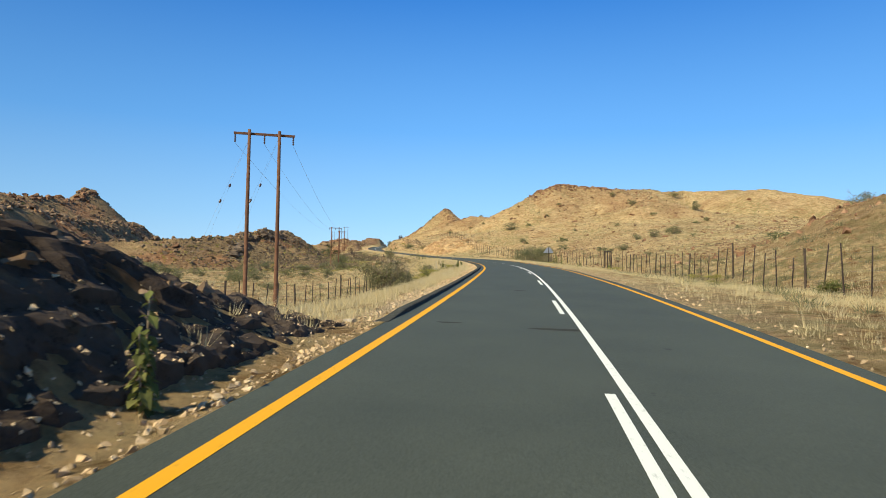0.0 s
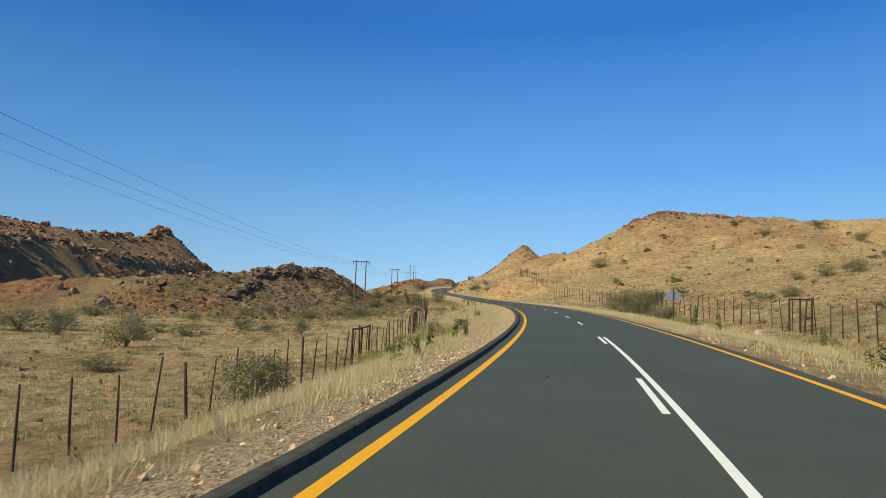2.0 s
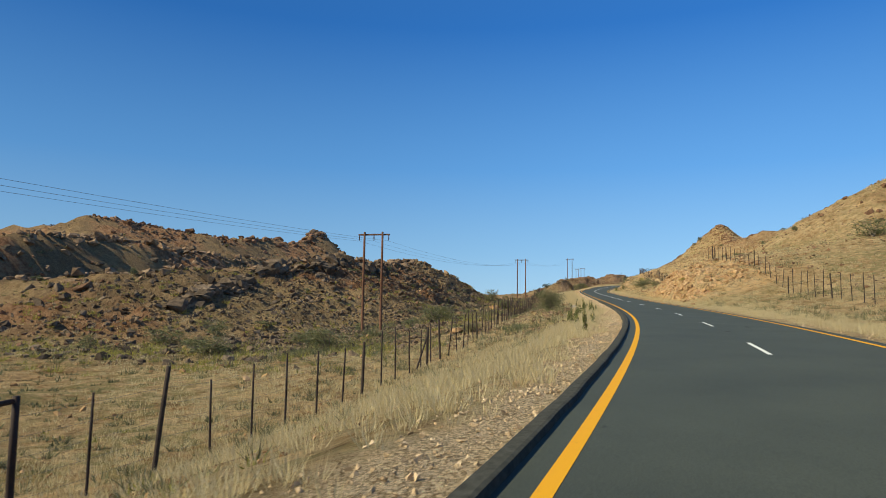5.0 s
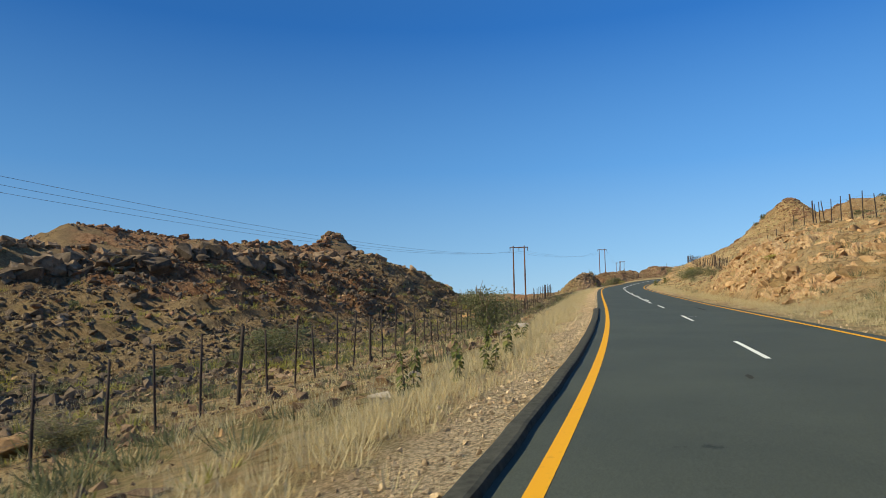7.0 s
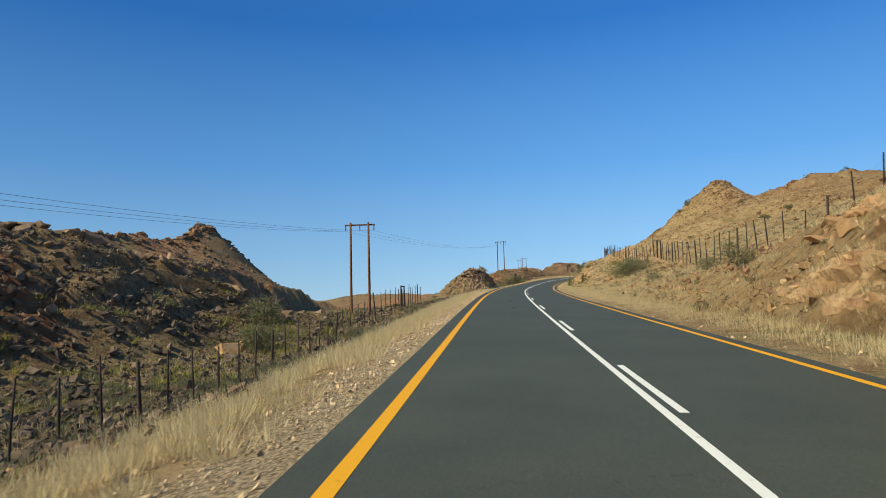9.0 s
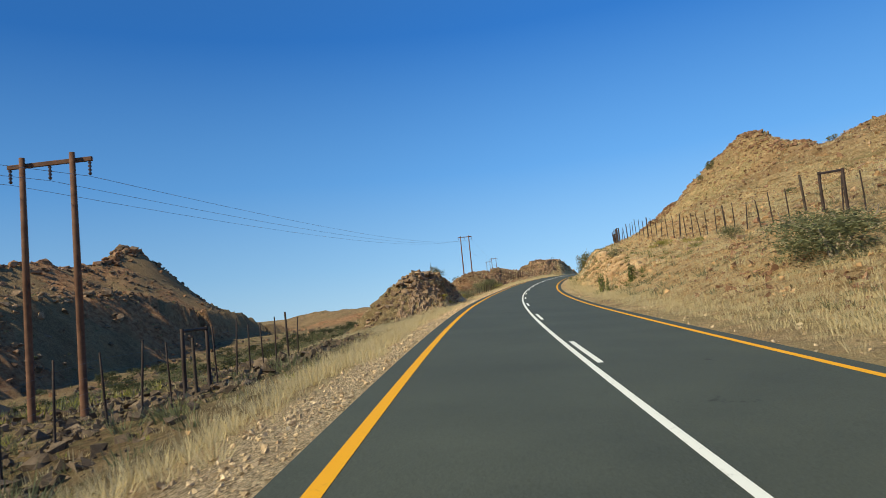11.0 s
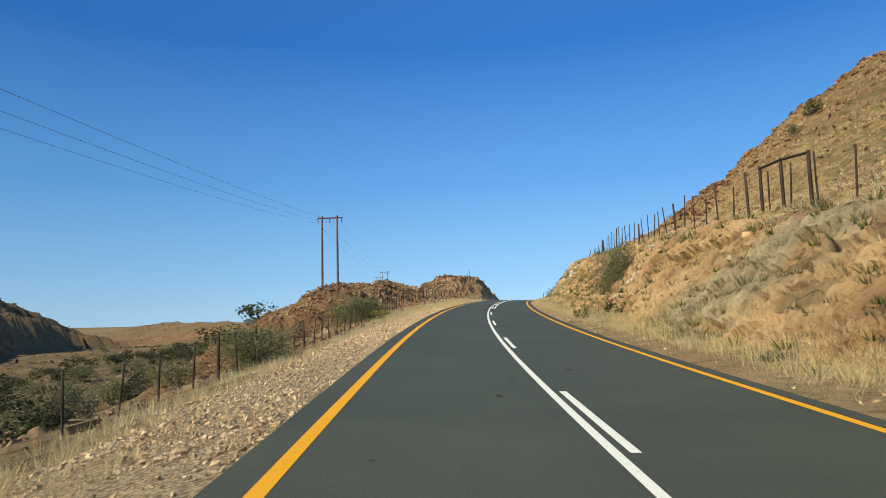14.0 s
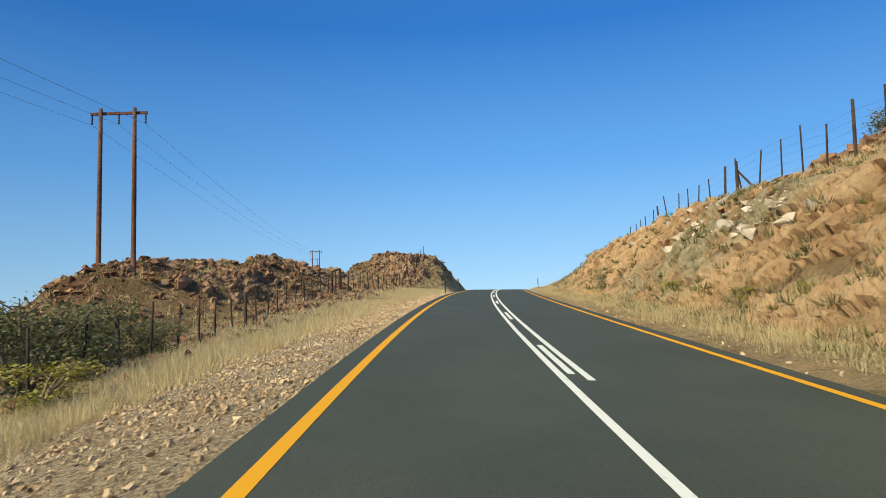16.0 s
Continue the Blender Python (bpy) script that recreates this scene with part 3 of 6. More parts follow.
grub = smooth(-17 + 10.6 * smooth(206, 226, gs), -27 + 17 * smooth(206, 226, gs), gd + 4 * fbm(gx / 8, gy / 8, 3, 17)) * smooth(146, 168, gs + 0.1 * gd) * (0.5 + 0.5 * smooth(-0.15, 0.3, fbm(gx / 11, gy / 11, 4, 13)))
grub = np.maximum(grub, smooth(-13, -22, gd) * smooth(316, 335, gs) * (0.55 + 0.45 * smooth(-0.2, 0.3, fbm(gx / 9, gy / 9, 3, 15))))
grub = np.maximum(grub, smooth(-70, -120, gd) * 0.8)
for key, vals in (("rock", np.clip(grock, 0, 1) * (1 - 0.5 * smooth(2, 12, gd))), ("gravel", gravel), ("cut", gcut), ("rubble", grub)):
    ground_me.attributes.new(key, "FLOAT", "POINT").data.foreach_set("value", np.ascontiguousarray(vals.ravel(), np.float32))
ground = tagged(new("ground", ground_me), "dry stony ground with rocky hills and pale grass", "ground", kind="structure")


# ---- bare rock faces of the cuttings ----
def jointed(u, v, seed):
    """Broken plates: their offset, with a tilt of its own for each, and the distance to the next joint."""
    first, second = np.full(u.shape, 9.0), np.full(u.shape, 9.0)
    val, du, dv, tu, tv = (np.zeros(u.shape) for _ in range(5))
    iu, iv = np.floor(u), np.floor(v)
    for a in (-1, 0, 1):
        for b in (-1, 0, 1):
            cu, cv = iu + a + 0.15 + 0.7 * lattice(iu + a, iv + b, seed), iv + b + 0.15 + 0.7 * lattice(iu + a, iv + b, seed + 1)
            r = np.maximum(np.abs(u - cu), 0.9 * np.abs(v - cv)) ** 2 + 0.25 * ((u - cu) ** 2 + (v - cv) ** 2)
            near = r < first
            second = np.where(near, first, np.minimum(second, r))
            for arr, new_val in ((val, lattice(iu + a, iv + b, seed + 2)), (du, u - cu), (dv, v - cv), (tu, lattice(iu + a, iv + b, seed + 3)), (tv, lattice(iu + a, iv + b, seed + 4))):
                arr[near] = new_val[near]
            first = np.minimum(first, r)
    return val - 0.5 + 0.9 * (tu - 0.5) * du + 0.9 * (tv - 0.5) * dv, np.sqrt(second) - np.sqrt(first)


ROCK_TREES = []


def settled(s, d, p):
    """Lifts what would lie inside a rock face onto its surface."""
    for (s0, s1, d0, d1), tree in ROCK_TREES:
        for k in np.where((s > s0) & (s < s1) & (d > min(d0, d1)) & (d < max(d0, d1)))[0]:
            hit = tree.ray_cast(Vector((p[k, 0], p[k, 1], p[k, 2] + 1.2)), Vector((0, 0, -1)), 1.4)[0]
            if hit and hit.z > p[k, 2]:
                p[k, 2] = hit.z
    return p


def rock_face(s0, s1, d0, d1, step, size, depth, cover, dip, label, seed, slate=(), mat=BEDROCK, grit=0.10):
    """A sheet of jointed bedrock that comes out of the ground where cover lets it."""
    n = int(abs(d1 - d0) / (step * 0.62))
    fs, fd = np.meshgrid(np.arange(s0, s1, step), np.linspace(d0, d1, n), indexing="ij")
    p = ground_at(fs, fd)
    # a calm surface under the joints
    for _ in range(6):
        q = np.pad(p, ((1, 1), (1, 1), (0, 0)), "edge")
        p = (q[:-2, 1:-1] + q[2:, 1:-1] + q[1:-1, :-2] + q[1:-1, 2:] + 2 * p) / 6
    a, b = np.gradient(p, axis=0), np.gradient(p, axis=1)
    out = np.cross(b, a) * (1 if d1 > d0 else -1)
    out /= np.linalg.norm(out, axis=-1, keepdims=True)
    up = np.cumsum(np.linalg.norm(np.diff(p, axis=1, prepend=p[:, :1]), axis=-1), axis=1)
    wu, wv = fs + 0.5 * fbm(fs / 2.5, up / 2.5, 3, seed), up + dip * fs + 0.35 * fbm(fs / 3, up / 3, 3, seed + 1)
    big, gap = jointed(wu / size, wv / (size * 0.5), seed + 2)
    small, gap2 = jointed(wu / (size * 0.4), wv / (size * 0.2), seed + 8)
    lift = depth * big + 0.35 * depth * small + grit * fbm(fs / 0.6, up / 0.5, 4, seed + 5)
    lift = lift - 0.6 * depth * smooth(0.09, 0.0, gap) - 0.2 * depth * smooth(0.1, 0.0, gap2)
    rim = np.minimum(np.minimum(fs - s0, s1 - fs) / 3, np.minimum(np.abs(fd - d0) / 0.10, np.abs(d1 - fd) / 0.22) / abs(d1 - d0))
    show = smooth(0, 1, rim) * smooth(-cover, 0.10 - cover, fbm(fs / 5, up / 2.6, 5, seed + 6))
    p = p + out * (lift * show + (0.16 if cover > 1 else 0.07) * show - 0.45 * (1 - show))[..., None]
    m = fs.shape
    i, j = np.meshgrid(np.arange(m[0] - 1), np.arange(m[1] - 1), indexing="ij")
    f = np.stack([i * m[1] + j, (i + 1) * m[1] + j, (i + 1) * m[1] + j + 1, i * m[1] + j + 1], -1).reshape(-1, 4)
    me = mesh_from("rock_face", p.reshape(-1, 3), f[:, ::-1] if d1 < d0 else f, mat)
    ROCK_TREES.append(((s0, s1, d0, d1), BVHTree.FromPolygons(p.reshape(-1, 3).tolist(), f.tolist())))
    tone, lean = np.zeros(fs.shape), fs + 1.5 * up - 3
    for a, b in slate:
        tone = np.maximum(tone, smooth(a - 2, a + 1, lean) * smooth(b + 2, b - 1, lean) * smooth(-0.35, 0.05, big))
    me.attributes.new("slate", "FLOAT", "POINT").data.foreach_set("value", np.ascontiguousarray(tone.ravel(), np.float32))
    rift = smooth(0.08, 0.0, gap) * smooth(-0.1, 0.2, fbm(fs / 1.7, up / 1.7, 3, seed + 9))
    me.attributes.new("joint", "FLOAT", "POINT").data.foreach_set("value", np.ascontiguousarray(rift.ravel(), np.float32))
    me.attributes.new("plate", "FLOAT", "POINT").data.foreach_set("value", np.ascontiguousarray((0.5 + big).ravel(), np.float32))
    return tagged(new("rock_face", me), label, "rock face", group="rock faces", kind="structure")


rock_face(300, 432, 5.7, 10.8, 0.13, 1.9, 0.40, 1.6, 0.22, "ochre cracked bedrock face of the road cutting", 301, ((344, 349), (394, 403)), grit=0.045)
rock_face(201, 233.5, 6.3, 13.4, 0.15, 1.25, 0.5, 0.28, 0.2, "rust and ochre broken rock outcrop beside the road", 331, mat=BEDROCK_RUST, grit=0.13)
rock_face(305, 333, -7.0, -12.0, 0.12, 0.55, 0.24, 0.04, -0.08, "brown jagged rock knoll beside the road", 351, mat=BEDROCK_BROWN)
# the start bank's shade is painted in by this darkened bedrock
rock_face(-14, 16, -4.6, -8.8, 0.13, 0.7, 0.17, 0.9, 0.1, "rocky cut bank beside the road, deep shade painted into its rock colour", 371, mat=BEDROCK_SHADED)
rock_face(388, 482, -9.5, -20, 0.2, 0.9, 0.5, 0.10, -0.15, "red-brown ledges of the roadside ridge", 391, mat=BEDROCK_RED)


# ---- road ----
def ribbon(s, left, right, up, drop=0.0):
    """A strip along the road between two offsets, with turned-down sides if drop is given."""
    s = np.asarray(s, float)
    offs = [(left, up), (right, up)] if not drop else [(left - 0.06, up - drop), (left, up), ((left + right) / 2, up), (right, up), (right + 0.06, up - drop)]
    v = np.stack([on_road(s, o, u) for o, u in offs], 1)
    n = len(offs)
    i, j = np.meshgrid(np.arange(len(s) - 1), np.arange(n - 1), indexing="ij")
    f = np.stack([i * n + j, i * n + j + 1, (i + 1) * n + j + 1, (i + 1) * n + j], -1).reshape(-1, 4)
    return v.reshape(-1, 3), f


road_s = np.concatenate([-growing(22, 900, 4, 1.2)[::-1], np.arange(-20, 520, 1.0), growing(520, 900, 3, 1.1)])
tagged(new("road", mesh_from("road", *ribbon(road_s, -3.88, 3.85, 0.0, 0.12), ASPHALT)), "worn grey two-lane asphalt road", "road", kind="structure")
for side in (-1, 1):
    v, f = ribbon(road_s, side * 3.4 - 0.085, side * 3.4 + 0.085, 0.004)
    tagged(new("edge_line", mesh_from("edge_line", v, f, YELLOW)), "yellow painted line along the road edge", "road marking", group="road markings", kind="structure")
for a, b, o in ((-20, 75.2, 0.13), (213, 520, -0.13), (379.5, 520, 0.27)):
    tagged(new("centre_line", mesh_from("centre_line", *ribbon(np.arange(a, b + 0.1, 0.93), o - 0.06, o + 0.06, 0.004), WHITE)), "continuous white painted centre line", "road marking", group="road markings", kind="structure")
DASH_ENDS = (-5.5, 7.4, 20.3, 33.4, 47.0, 61.0, 75.1, 90.6, 102, 113.6, 126, 140, 154.5, 169.2, 182.8, 196.4, 209, 222, 233.6, 245.9, 258.5, 272, 285, 298.2, 310.8, 323, 335.5, 347.7, 359.5, 371.6, 384.2, 396.4, 408.6, 420.8, 433, 445, 457)
for end in DASH_ENDS:
    o = -0.085 if end < 80 else 0.0 if end < 212 else 0.09 if end < 375 else 0.07
    v, f = ribbon(np.linspace(end - 4.1, end, 6), o - 0.06, o + 0.06, 0.004)
    tagged(new("centre_dash", mesh_from("centre_dash", v, f, WHITE)), "short white painted dash on the road centre", "road marking", group="centre dashes", kind="structure")


# thin curved smears where wet paint was driven over
for s0, turn in ((102.2, 1), (154.6, 1), (196.2, -1)):
    q = np.linspace(-1, 1, 9)
    mid = np.stack([on_road(s0 - 0.5 + 0.5 * k - 0.22 * k * k, (0.36 * k - 0.2) * turn, 0.005) for k in q])
    half_w = (0.06 * (1.1 - np.abs(q)))[:, None] * np.array([0, 1, 0])
    v = np.stack([mid - half_w, mid + half_w], 1).reshape(-1, 3)
    f = [[2 * k, 2 * k + 1, 2 * k + 3, 2 * k + 2] for k in range(8)]
    tagged(new("paint_smear", mesh_from("paint_smear", v, f, WHITE)), "thin curved smear of white road paint", "road marking", group="road markings", kind="structure")


# old tar patches
for s0, d0, half_l, half_w, seed in ((13.0, -0.35, 0.22, 0.75, 1), (13.4, -2.6, 0.12, 0.35, 2), (24.6, -1.1, 0.2, 0.3, 3), (91, 1.6, 0.8, 0.12, 4), (150, 1.4, 0.5, 0.14, 5), (204, 1.9, 2.4, 0.10, 6), (243, -1.4, 0.7, 0.09, 7), (249, 2.0, 0.25, 0.22, 8), (252, -1.5, 1.0, 0.08, 9), (335, -1.0, 0.16, 0.06, 10), (338.5, 0.75, 0.12, 0.1, 11), (337, -0.6, 0.1, 0.08, 12), (347.9, -2.6, 0.12, 0.07, 13), (348.4, -1.6, 0.09, 0.06, 14), (349.3, -2.2, 0.14, 0.05, 15), (349.0, -1.0, 0.1, 0.07, 16), (350.2, -1.7, 0.08, 0.05, 17), (350.8, -0.7, 0.12, 0.06, 18), (348.2, -0.4, 0.1, 0.05, 19), (63.8, -1.3, 0.16, 0.08, 20), (64.6, -0.9, 0.1, 0.06, 21), (60.6, -1.9, 0.2, 0.05, 22), (61.8, -1.5, 0.12, 0.06, 23), (146.2, 0.1, 0.16, 0.12, 24), (147.4, -0.1, 0.1, 0.08, 25), (150.4, -0.4, 0.14, 0.06, 26), (176, -0.8, 0.3, 0.07, 27)):
    r = random.Random(seed)
    ring = [on_road(s0 + half_l * math.cos(a) * r.uniform(0.6, 1.1), d0 + half_w * math.sin(a) * r.uniform(0.6, 1.1), 0.0035) for a in np.linspace(0, 6.283, 15)[:-1]]
    v = np.array([on_road(s0, d0, 0.0035)] + ring)
    f = [[0, k, k % 14 + 1] for k in range(1, 15)]
    tagged(new("tar_patch", mesh_from("tar_patch", v, f, TAR)), "dark worn tar patch on the asphalt", "tar patch", group="tar patches", kind="structure")


def kerb(a, b):
    s = np.arange(a, b, 0.5)
    wob = 0.025 * fbm(s / 1.3, s * 0, 3, 3)
    v = np.stack([on_road(s, o + wob, u * np.clip(np.minimum(s - a, b - s) / 2, 0.05, 1)) for o, u in ((-4.16, -0.14), (-4.08, 0.045), (-4.03, 0.088), (-3.87, 0.100), (-3.825, 0.088), (-3.80, -0.02))], 1)
    i, j = np.meshgrid(np.arange(len(s) - 1), np.arange(5), indexing="ij")
    f = np.stack([i * 6 + j, i * 6 + j + 1, (i + 1) * 6 + j + 1, (i + 1) * 6 + j], -1).reshape(-1, 4)
    tagged(new("kerb", mesh_from("kerb", v.reshape(-1, 3), f, KERB)), "low black bitumen kerb along the road edge", "kerb", kind="structure")


kerb(13, 205)


# ---- scattered stone ----
rng = np.random.default_rng(7)


def stone_shape(seed, points, flat=0.7):
    """An angular stone: the hull of random points, as triangles."""
    r = random.Random(seed)
    bm = bmesh.new()
    for _ in range(points):
        v = Vector((r.gauss(0, 1), r.gauss(0, 1), r.gauss(0, 1))).normalized()
        v = Vector((max(-0.72, min(0.72, v.x)), max(-0.78, min(0.78, v.y)), max(-0.7, min(0.7, v.z)) * flat))
        bm.verts.new(v)
    res = bmesh.ops.convex_hull(bm, input=bm.verts)
    bmesh.ops.delete(bm, geom=[g for g in res["geom_interior"] if isinstance(g, bmesh.types.BMVert)], context="VERTS")
    bmesh.ops.triangulate(bm, faces=bm.faces)
    bm.verts.ensure_lookup_table()
    v = np.array([q.co[:] for q in bm.verts])
    f = np.array([[q.index for q in p.verts] for p in bm.faces])
    bm.free()
    return v, f


SHAPES = [stone_shape(i, 22) for i in range(8)]
LUMPS = [stone_shape(20 + i, 12, 0.7) for i in range(6)]
CHIPS = [stone_shape(40 + i, 6, 0.75) for i in range(8)]


def turns(n, tilt=0.5):
    """n rotation matrices: any heading, some tilt."""
    a, b, c = rng.uniform(0, 6.283, n), rng.normal(0, tilt, n), rng.normal(0, tilt, n)
    ca, sa, cb, sb, cc, sc = np.cos(a), np.sin(a), np.cos(b), np.sin(b), np.cos(c), np.sin(c)
    z = np.zeros(n)
    o = np.ones(n)
    rz = np.stack([np.stack([ca, -sa, z], -1), np.stack([sa, ca, z], -1), np.stack([z, z, o], -1)], 1)
    rx = np.stack([np.stack([o, z, z], -1), np.stack([z, cb, -sb], -1), np.stack([z, sb, cb], -1)], 1)
    ry = np.stack([np.stack([cc, z, sc], -1), np.stack([z, o, z], -1), np.stack([-sc, z, cc], -1)], 1)
    return rz @ rx @ ry


def scatter(name, shapes, places, sizes, mat, label, category, tilt=0.5):
    """Many copies of a few shapes as one mesh of kind stuff."""
    n = len(places)
    rot, pick = turns(n, tilt), rng.integers(0, len(shapes), n)
    stretch = rng.uniform(0.7, 1.3, (n, 1, 3))
    bits = []
    for k, (v, f) in enumerate(shapes):
        q = np.where(pick == k)[0]
        if not len(q):
            continue
        vv = np.einsum("nij,nvj->nvi", rot[q], v[None] * stretch[q]) * sizes[q][:, None, None] + places[q][:, None]
        ff = f[None] + (np.arange(len(q)) * len(v))[:, None, None]
        bits.append((vv.reshape(-1, 3), ff.reshape(-1, f.shape[1])))
    v, f = joined(bits)
    return tagged(new(name, mesh_from(name, v, f, mat)), label, category, kind="stuff")


def sown(n, s0, s1, d0, d1):
    return rng.uniform(s0, s1, n), rng.uniform(d0, d1, n)


def stones(name, n, area, size, mat, label, want, shapes=None, sink=0.25, tilt=0.5):
    s, d = sown(n, *area)
    p = ground_at(s, d)
    _, rock = land(s, d)
    keep = rng.uniform(0, 1, n) < want(s, d, rock, p)
    p, m = settled(s[keep], d[keep], p[keep]), keep.sum()
    size = size[0] + (size[1] - size[0]) * rng.uniform(0, 1, m) ** 2.6
    p[:, 2] += size * (0.35 - sink)
    return scatter(name, shapes or SHAPES, p, size, mat, label, "rock", tilt)


def clump(p, scale, lo, hi, seed):
    return smooth(lo, hi, fbm(p[:, 0] / scale, p[:, 1] / scale, 3, seed))


def behind_flat(s, d, lo=-17, hi=-27):
    """1 on the stony slope, 0 on the grassy flat beside the fence; the slope comes up to the fence farther on."""
    k = 10.6 * smooth(206, 226, s)
    return smooth(lo + k, hi + 1.5 * k, d)


stones("hill_rubble", 95000, (165, 300, -68, -10), (0.06, 0.36), ROCK_DARK, "dark broken rubble all over the stony slope", lambda s, d, k, p: behind_flat(s, d) * (0.28 + 0.72 * clump(p, 7, -0.25, 0.25, 81)) * (0.45 + 0.55 * smooth(-62, -30, d)), shapes=CHIPS)
stones("hill_rocks", 30000, (158, 300, -80, -13), (0.12, 0.62), ROCK_DARK, "dark grey-brown rubble on the rocky slope", lambda s, d, k, p: behind_flat(s, d) * np.clip(0.2 + k, 0, 1) * (0.25 + 0.75 * clump(p, 9, -0.2, 0.3, 3)), shapes=LUMPS)
stones("hill_rocks", 9000, (165, 300, -75, -28), (0.1, 0.5), ROCK_RED, "rusty red rocks on the rocky slope", lambda s, d, k, p: k * clump(p, 7, 0.0, 0.35, 5), shapes=LUMPS)
stones("hill_rocks", 14000, (150, 640, -420, -70), (0.35, 1.7), ROCK_RED, "rusty red rocks on the far hill", lambda s, d, k, p: k * (0.3 + 0.7 * clump(p, 25, 0.0, 0.3, 7)), shapes=LUMPS)
stones("hill_rocks", 18000, (150, 640, -420, -70), (0.3, 1.8), ROCK_DARK, "dark rocks on the far hill", lambda s, d, k, p: (0.15 + 0.85 * k) * (0.25 + 0.75 * clump(p, 30, -0.15, 0.25, 9)), shapes=LUMPS)
stones("hill_rocks", 16000, (60, 440, 16, 130), (0.1, 0.36), ROCK_RED, "reddish rocks on the grassy hill", lambda s, d, k, p: 0.02 + 0.75 * k * clump(p, 12, -0.05, 0.3, 11))
stones("hill_rocks", 9000, (60, 440, 14, 130), (0.07, 0.35), ROCK_TAN, "tan stones on the grassy hill", lambda s, d, k, p: 0.1 + 0.3 * k)
stones("cut_rocks", 2000, (203, 233, 6.6, 18), (0.08, 0.6), ROCK_TAN, "tan broken rock of the road cutting", lambda s, d, k, p: k * (0.25 + 0.75 * clump(p, 3, -0.2, 0.3, 13)), shapes=LUMPS, sink=0.42, tilt=0.2)
stones("cut_rocks", 2400, (296, 450, 8.6, 20), (0.06, 0.38), ROCK_TAN, "tan layered rock of the road cutting", lambda s, d, k, p: k * (0.12 + 0.7 * clump(p, 3.5, -0.05, 0.35, 15)), shapes=LUMPS, sink=0.46, tilt=0.18)
stones("cut_rocks", 900, (296, 450, 8.8, 16), (0.08, 0.5), ROCK_GREY, "grey slabs in the road cutting", lambda s, d, k, p: k * clump(p, 4, 0.12, 0.3, 17), shapes=LUMPS, sink=0.45, tilt=0.18)
stones("knoll_rocks", 4200, (298, 334, -19, -7.4), (0.05, 0.4), ROCK_GREY, "brown broken rocks on the knoll", lambda s, d, k, p: np.clip(k, 0, 1), shapes=LUMPS, sink=0.35, tilt=0.3)
stones("ridge_rocks", 7000, (382, 492, -38, -9.5), (0.08, 0.42), ROCK_RED, "red-brown rocks of the roadside ridge", lambda s, d, k, p: np.clip(k * 1.1, 0, 1) * (0.2 + 0.8 * clump(p, 5, -0.2, 0.3, 19)), shapes=LUMPS, sink=0.32)
stones("bank_rocks", 700, (-12, 14, -12, -5.2), (0.05, 0.24), ROCK_GREY, "dark rocks in the cut bank", lambda s, d, k, p: np.clip(k, 0, 1), shapes=LUMPS, sink=0.5, tilt=0.3)
stones("hill_stones", 80000, (30, 440, 16, 125), (0.09, 0.34), ROCK_GREY, "brown stones strewn over the grassy hill", lambda s, d, k, p: 0.06 + 0.42 * clump(p, 6, -0.1, 0.35, 71), shapes=CHIPS)
stones("hill_stones", 50000, (30, 440, 16, 125), (0.10, 0.38), ROCK_RED, "rusty stones strewn over the grassy hill", lambda s, d, k, p: 0.05 + 0.5 * clump(p, 9, 0.0, 0.35, 73), shapes=CHIPS)
stones("hill_scree", 26000, (312, 425, 12, 50), (0.06, 0.3), ROCK_TAN, "tan scree on the steep hill above the cutting", lambda s, d, k, p: 0.3 + 0.7 * clump(p, 5, -0.2, 0.3, 72), shapes=CHIPS)
stones("hill_scree", 12000, (312, 425, 14, 55), (0.08, 0.4), ROCK_RED, "red-brown scree on the steep hill above the cutting", lambda s, d, k, p: 0.1 + 0.9 * clump(p, 6, -0.05, 0.3, 74) * smooth(14, 30, d), shapes=CHIPS)
stones("hill_outcrops", 2200, (26, 112, 20, 75), (0.15, 0.65), ROCK_RED, "red outcropping rocks on the low hill", lambda s, d, k, p: 0.04 + 0.9 * k * clump(p, 8, -0.2, 0.25, 85), shapes=LUMPS)
stones("ridge_rocks", 5000, (382, 492, -30, -8.5), (0.08, 0.5), ROCK_TAN, "tan rocks of the roadside ridge", lambda s, d, k, p: np.clip(k, 0, 1) * (0.15 + 0.85 * clump(p, 4, -0.1, 0.3, 29)), shapes=LUMPS, sink=0.34)
stones("valley_rocks", 6500, (318, 470, -100, -9.5), (0.08, 0.55), ROCK_GREY, "dark rubble on the valley side", lambda s, d, k, p: 0.2 + 0.6 * clump(p, 7, -0.1, 0.3, 67), shapes=LUMPS)
stones("hill_outcrops", 4200, (130, 330, 34, 120), (0.25, 0.85), ROCK_RED, "red outcropping rocks on the grassy hill", lambda s, d, k, p: 0.06 + 0.9 * k * clump(p, 14, 0.0, 0.3, 69), shapes=LUMPS)
stones("flat_stones", 9000, (0, 470, -48, -19), (0.05, 0.34), ROCK_TAN, "loose stones on the dry flat", lambda s, d, k, p: 0.12 + 0.5 * clump(p, 5, 0.05, 0.3, 21), shapes=LUMPS)
stones("flat_stones", 12000, (14, 470, -20, -7.2), (0.025, 0.15), ROCK_TAN, "small loose stones between the verge and the fence", lambda s, d, k, p: 0.15 + 0.6 * clump(p, 3, 0.0, 0.3, 22), shapes=CHIPS)
